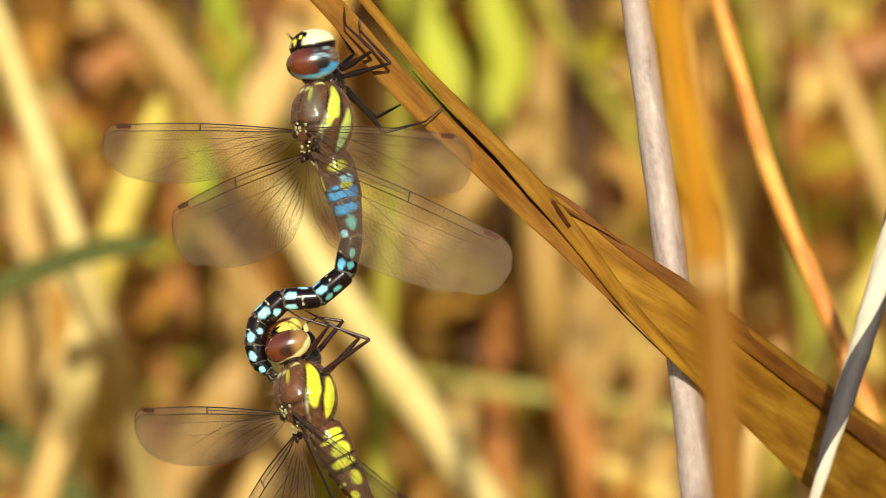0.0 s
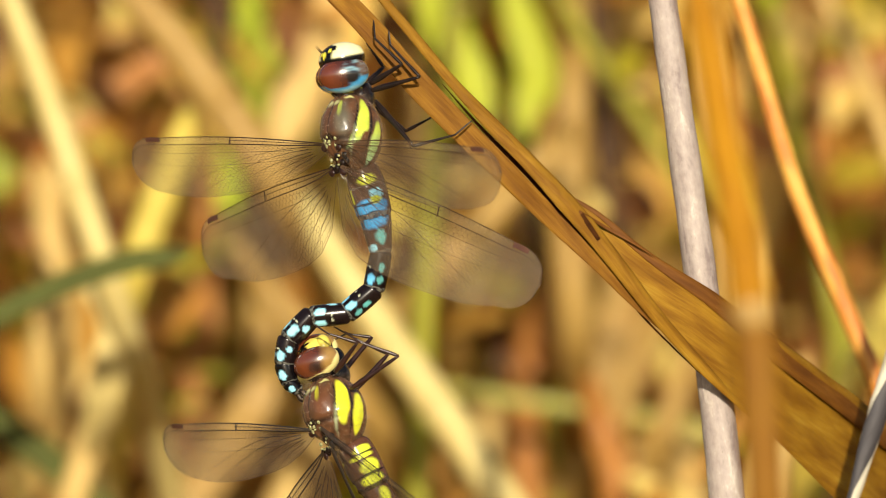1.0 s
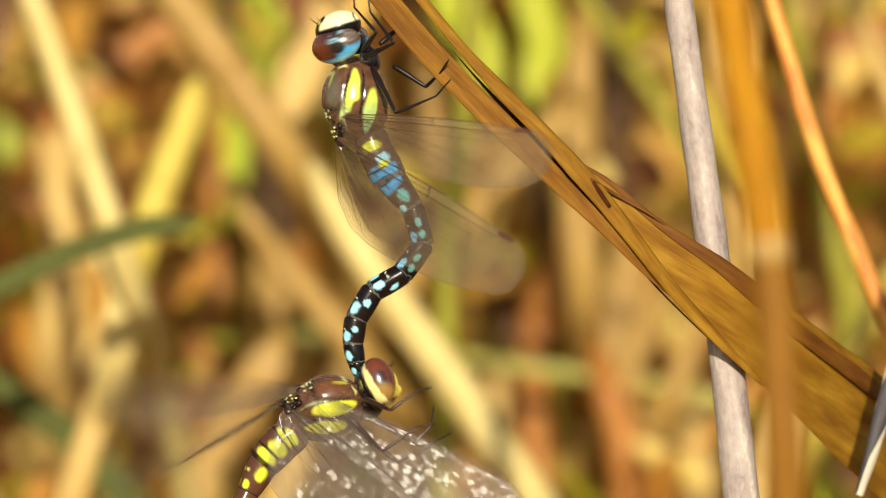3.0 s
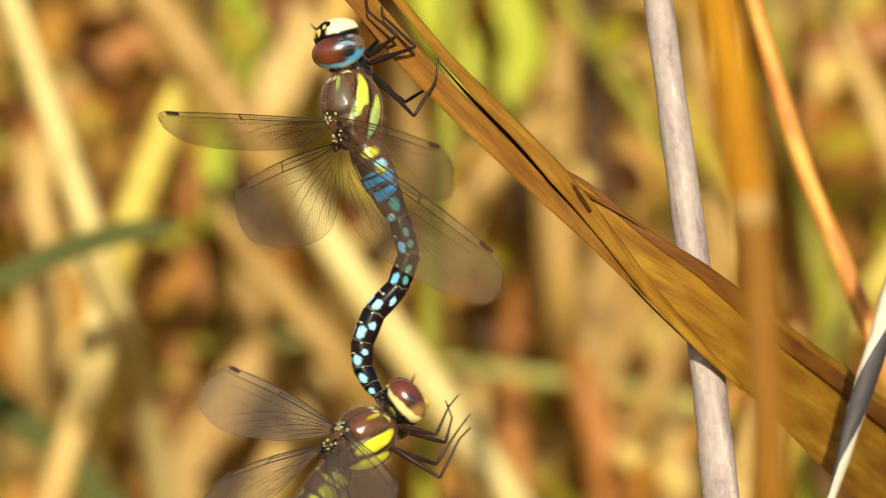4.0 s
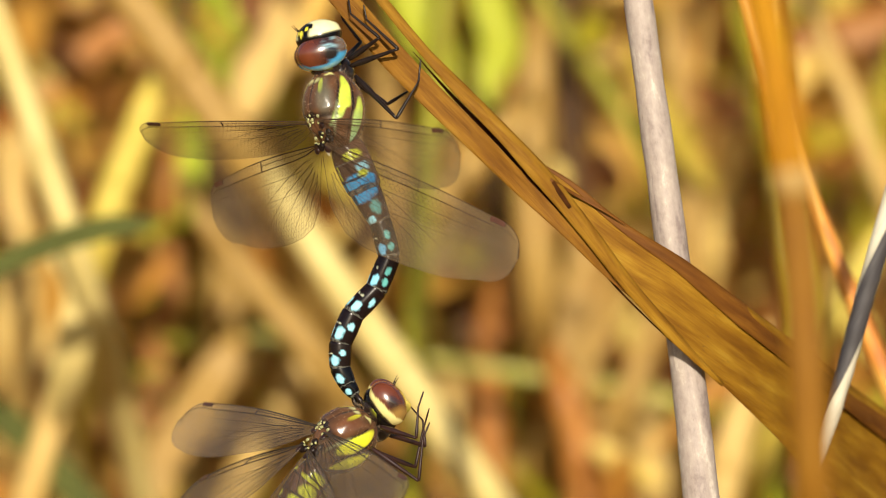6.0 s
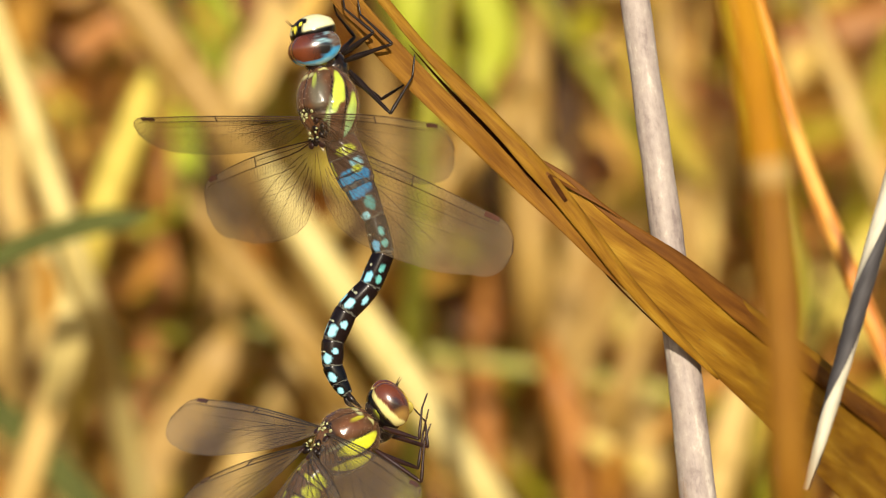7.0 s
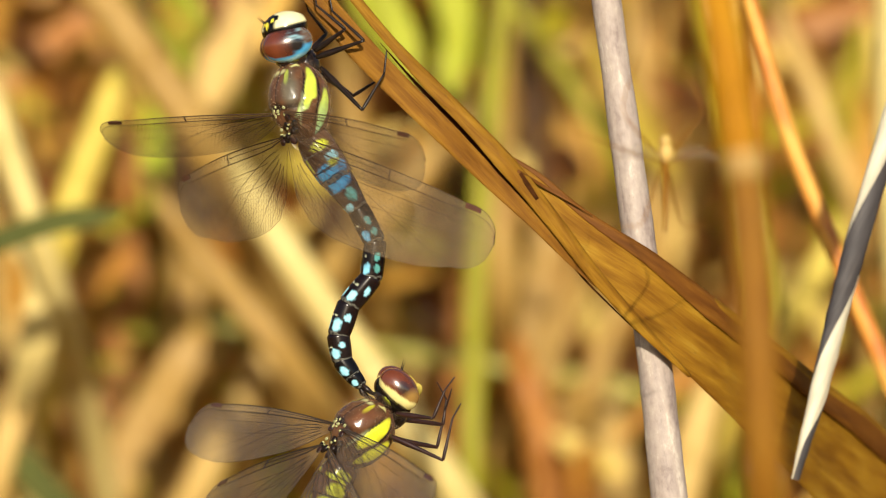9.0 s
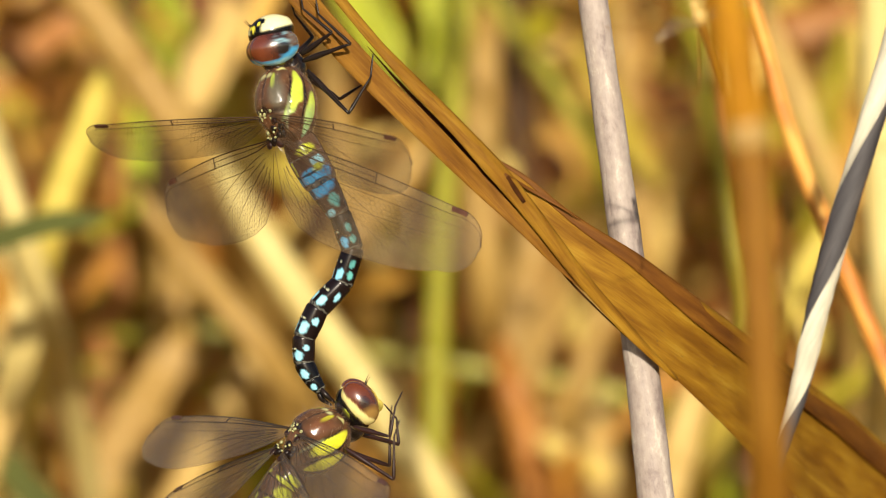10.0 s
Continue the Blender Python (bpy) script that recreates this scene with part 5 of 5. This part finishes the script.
def wings_at(t, is_male):
    if is_male:
        stages = [(0, MALE_OPEN), (1.4, MALE_OPEN), (1.6, MALE_OPEN), (1.9, MALE_OPEN), (2.0, MALE_SWEPT), (2.2, MALE_REST), (2.5, MALE_SWEPT), (2.8, MALE_REST), (3.3, MALE_BLUR), (3.6, MALE_BLUR), (3.7, MALE_SWEPT), (3.8, MALE_REST), (4.6, MALE_REST), (5.6, MALE_LATER), (7.0, MALE_LATER), (8.5, MALE_LAST), (10, MALE_LAST)]
    else:
        stages = [(0, FEMALE_OPEN), (1.4, FEMALE_OPEN), (1.5, FEMALE_LOW), (1.6, FEMALE_DOWN), (1.7, FEMALE_BEAT), (1.8, FEMALE_BEAT), (1.9, FEMALE_BEAT), (2.0, FEMALE_UP), (2.1, FEMALE_BEAT), (2.2, FEMALE_UP), (2.5, FEMALE_BEAT), (2.8, FEMALE_UP),
                  (3.05, FEMALE_BEAT), (3.3, FEMALE_DOWN), (3.4, FEMALE_BEAT), (3.5, FEMALE_HIGH), (3.6, FEMALE_DOWN), (3.7, FEMALE_DOWN), (3.8, FEMALE_REST), (4.8, FEMALE_REST), (5.4, FEMALE_MID), (7.0, FEMALE_LATER), (8.5, FEMALE_LATER), (9.5, FEMALE_LAST), (10, FEMALE_LAST)]
    for (t0, a), (t1, b) in zip(stages, stages[1:]):
        if t <= t1:
            f = (t - t0) / (t1 - t0)
            v = [p + (q - p) * f for p, q in zip(a, b)]
            return [(v[0], v[1]), (v[2], v[3]), (v[4], v[5]), (v[6], v[7])]


# seconds, angle from straight down at which the female's abdomen trails (to the left)
TRAIL = [(0, -30), (1.4, -30), (1.5, -12), (2.0, 26), (2.2, 28), (2.8, 28), (3.3, 22), (3.5, -10), (3.8, 20), (4.5, 22), (9.0, -2), (10.0, 14)]


def motions():
    bodies = {"male": [(t, stance(*between(MALE, t))) for t in CALM], "female": [(t, stance(*between(FEMALE, t), y=-0.001)) for t in CALM]}
    for insect, key in ((male, "male"), (female, "female")):
        walk(insect["thing"], bodies[key])
        rings = [[] for _ in range(10)]
        flaps = [[] for _ in range(4)]
        for t, body in bodies[key]:
            hip = body @ HIP
            roll = 0.0
            if key == "male":
                roll = radians(-18) * min(max((between(MALE, t)[3] + 75) / 30, 0.0), 1.0)
            turn_to = body.to_3x3() @ Vector((math.sin(roll), -math.cos(roll), 0))
            if key == "male":
                end = at(*between(TAIL, t))
                line = [hip + Vector((p.x, 0, -p.y)) * UNIT for p in male_curve(t)]
                miss = end - line[-1]
                bow = Vector((between(BOW, t)[0] * UNIT, 0, 0))
                line = [p + miss * (i / 20) ** 1.3 + bow * math.sin(math.pi * min(1.0, i / 17)) for i, p in enumerate(line)]
            else:
                lean = between(FEMALE, t)[2]
                goal = between(TRAIL, t)[0]
                line, p = [hip], hip.copy()
                for i in range(20):
                    f = min(1.0, i / 4)
                    a = radians(lean + (goal - lean) * f)
                    p = p + Vector((-math.sin(a), -0.12 * f, -math.cos(a))).normalized() * TOTAL * MM / 20
                    line.append(p.copy())
            for rows, m in zip(rings, chain(body, joints_on(line), turn_to)):
                rows.append((t, m))
        first, last, swing = (1.93, 3.75, 48) if key == "male" else (1.45, 3.75, 40)
        beats = sorted(set(CALM) | {k / FPS for k in range(math.ceil(first * FPS), math.floor(last * FPS) + 1)})
        table = MALE if key == "male" else FEMALE
        for t in beats:
            body = stance(*between(table, t))
            beat = math.pi / 2 * (106 - frame(t))
            stroke = 0.0
            if first < t < last:
                stroke = swing * (math.sin(beat) if key == "male" else math.cos(beat) - 1)
            for i, (du, dv) in enumerate(wings_at(t, key == "male")):
                flaps[i].append((t, wing_pose(i, body, du, dv, between(PITCH, t)[0] if key == "male" and i == 0 else 0.0, stroke * (1 if i < 2 else 0.8))))
        for ob, rows in zip(insect["segments"], rings):
            walk(ob, rows)
        for ob, rows in zip(insect["wings"], flaps):
            walk(ob, rows)
    # The female's head turns in the male's grip.
    neck = female["head"].matrix_basis.copy()
    rows = []
    for t, a, nod in ((0, 4, 34), (1.4, 4, 34), (1.8, 15, 0), (10.0, 15, 0)):
        body = stance(*between(FEMALE, t)).to_3x3()
        turn = body.inverted() @ Matrix.Rotation(radians(a), 3, "Y") @ Matrix.Rotation(radians(nod), 3, "X") @ body
        rows.append((t, Matrix.Translation(neck.translation) @ turn.to_4x4() @ neck.to_3x3().to_4x4()))
    walk(female["head"], rows)
    # The female's shins, which paw the air.
    for k, leg_k in enumerate(female["legs"]):
        shin, foot = sorted(leg_k.children, key=lambda o: not o.name.startswith("shin"))
        knee, ankle = shin.location.copy(), foot.location.copy()
        rows = {shin: [], foot: []}
        for t, a in ((0, -30), (1.4, -30), (1.7, 10), (3.3, 14), (3.8, 0), (4.5, 0), (5.0, -12), (5.5, -24), (6.8, -20), (7.5, -26 - 8 * k), (8.5, -10), (9.0, 6 - 6 * k), (9.5, -4), (10.0, -14 - 6 * k)):
            turn = female_rest.to_3x3().inverted() @ Matrix.Rotation(radians(a), 3, "Y") @ female_rest.to_3x3()
            rows[shin].append((t, Matrix.Translation(knee) @ turn.to_4x4()))
            rows[foot].append((t, Matrix.Translation(knee + turn @ (ankle - knee)) @ turn.to_4x4()))
        walk(shin, rows[shin])
        walk(foot, rows[foot])
    # The male's hind foot lets go and takes a new hold.
    hind = male["legs"][2]
    shin, foot = sorted(hind.children, key=lambda o: not o.name.startswith("shin"))
    knee, ankle = shin.location.copy(), foot.location.copy()
    rows = {shin: [], foot: []}
    for t, a in ((0, 40), (2.2, 40), (3.5, 36), (3.7, 12), (4.0, 0), (10.0, 0)):
        turn = male_rest.to_3x3().inverted() @ Matrix.Rotation(radians(a), 3, "Y") @ male_rest.to_3x3()
        rows[shin].append((t, Matrix.Translation(knee) @ turn.to_4x4()))
        rows[foot].append((t, Matrix.Translation(knee + turn @ (ankle - knee)) @ turn.to_4x4()))
    walk(shin, rows[shin])
    walk(foot, rows[foot])
    for stem, sway, y in ((front_stem, AMBER_SWAY, -0.25), (orange_stem, RUST_SWAY, 0.11)):
        base = stem.location.copy()
        k = UNIT * (1 + y / REACH)
        walk(stem, [(t, Matrix.Translation(base + Vector((u * k, 0, -v * k)))) for t, u, v in sway])
    base, k = swaying_reed.location.copy(), UNIT * (1 + 0.40 / REACH)
    walk(swaying_reed, [(t, Matrix.Translation(base + Vector((u * k, 0, 0)))) for t, u in ((0, -60), (2.2, -20), (4.5, 0), (7.0, 18), (8.2, 20), (8.5, 62), (9.0, 180), (9.5, 172), (10.0, 140))])
    # The hanging torn leaf turns about itself in the wind.
    for ob in twisted_pieces:
        base = ob.location.copy()
        walk(ob, [(t, Matrix.Translation(base + Vector((u, 0, -v)) * UNIT) @ Matrix.Rotation(radians(a), 4, twist_axis)) for t, a, u, v in
                  ((0, -22, 3, 0), (1.0, 30, 12, 0), (2.2, 36, 26, 0), (3.5, 30, 10, 0), (4.5, 0, 0, 0), (5.0, -50, 0, 0), (5.7, -100, 2, 0), (7.5, -90, 6, 2), (8.2, -115, 28, 4),
                   (8.7, -130, 34, 0), (9.5, -165, 28, -30), (10.0, -190, 24, -30))])
    walk(gnat, [(t, Matrix.Translation(at(u, v, -0.075)) @ pose(0, 0, 0, 0, a, 25)) for t, u, v, a in GNAT])


motions()
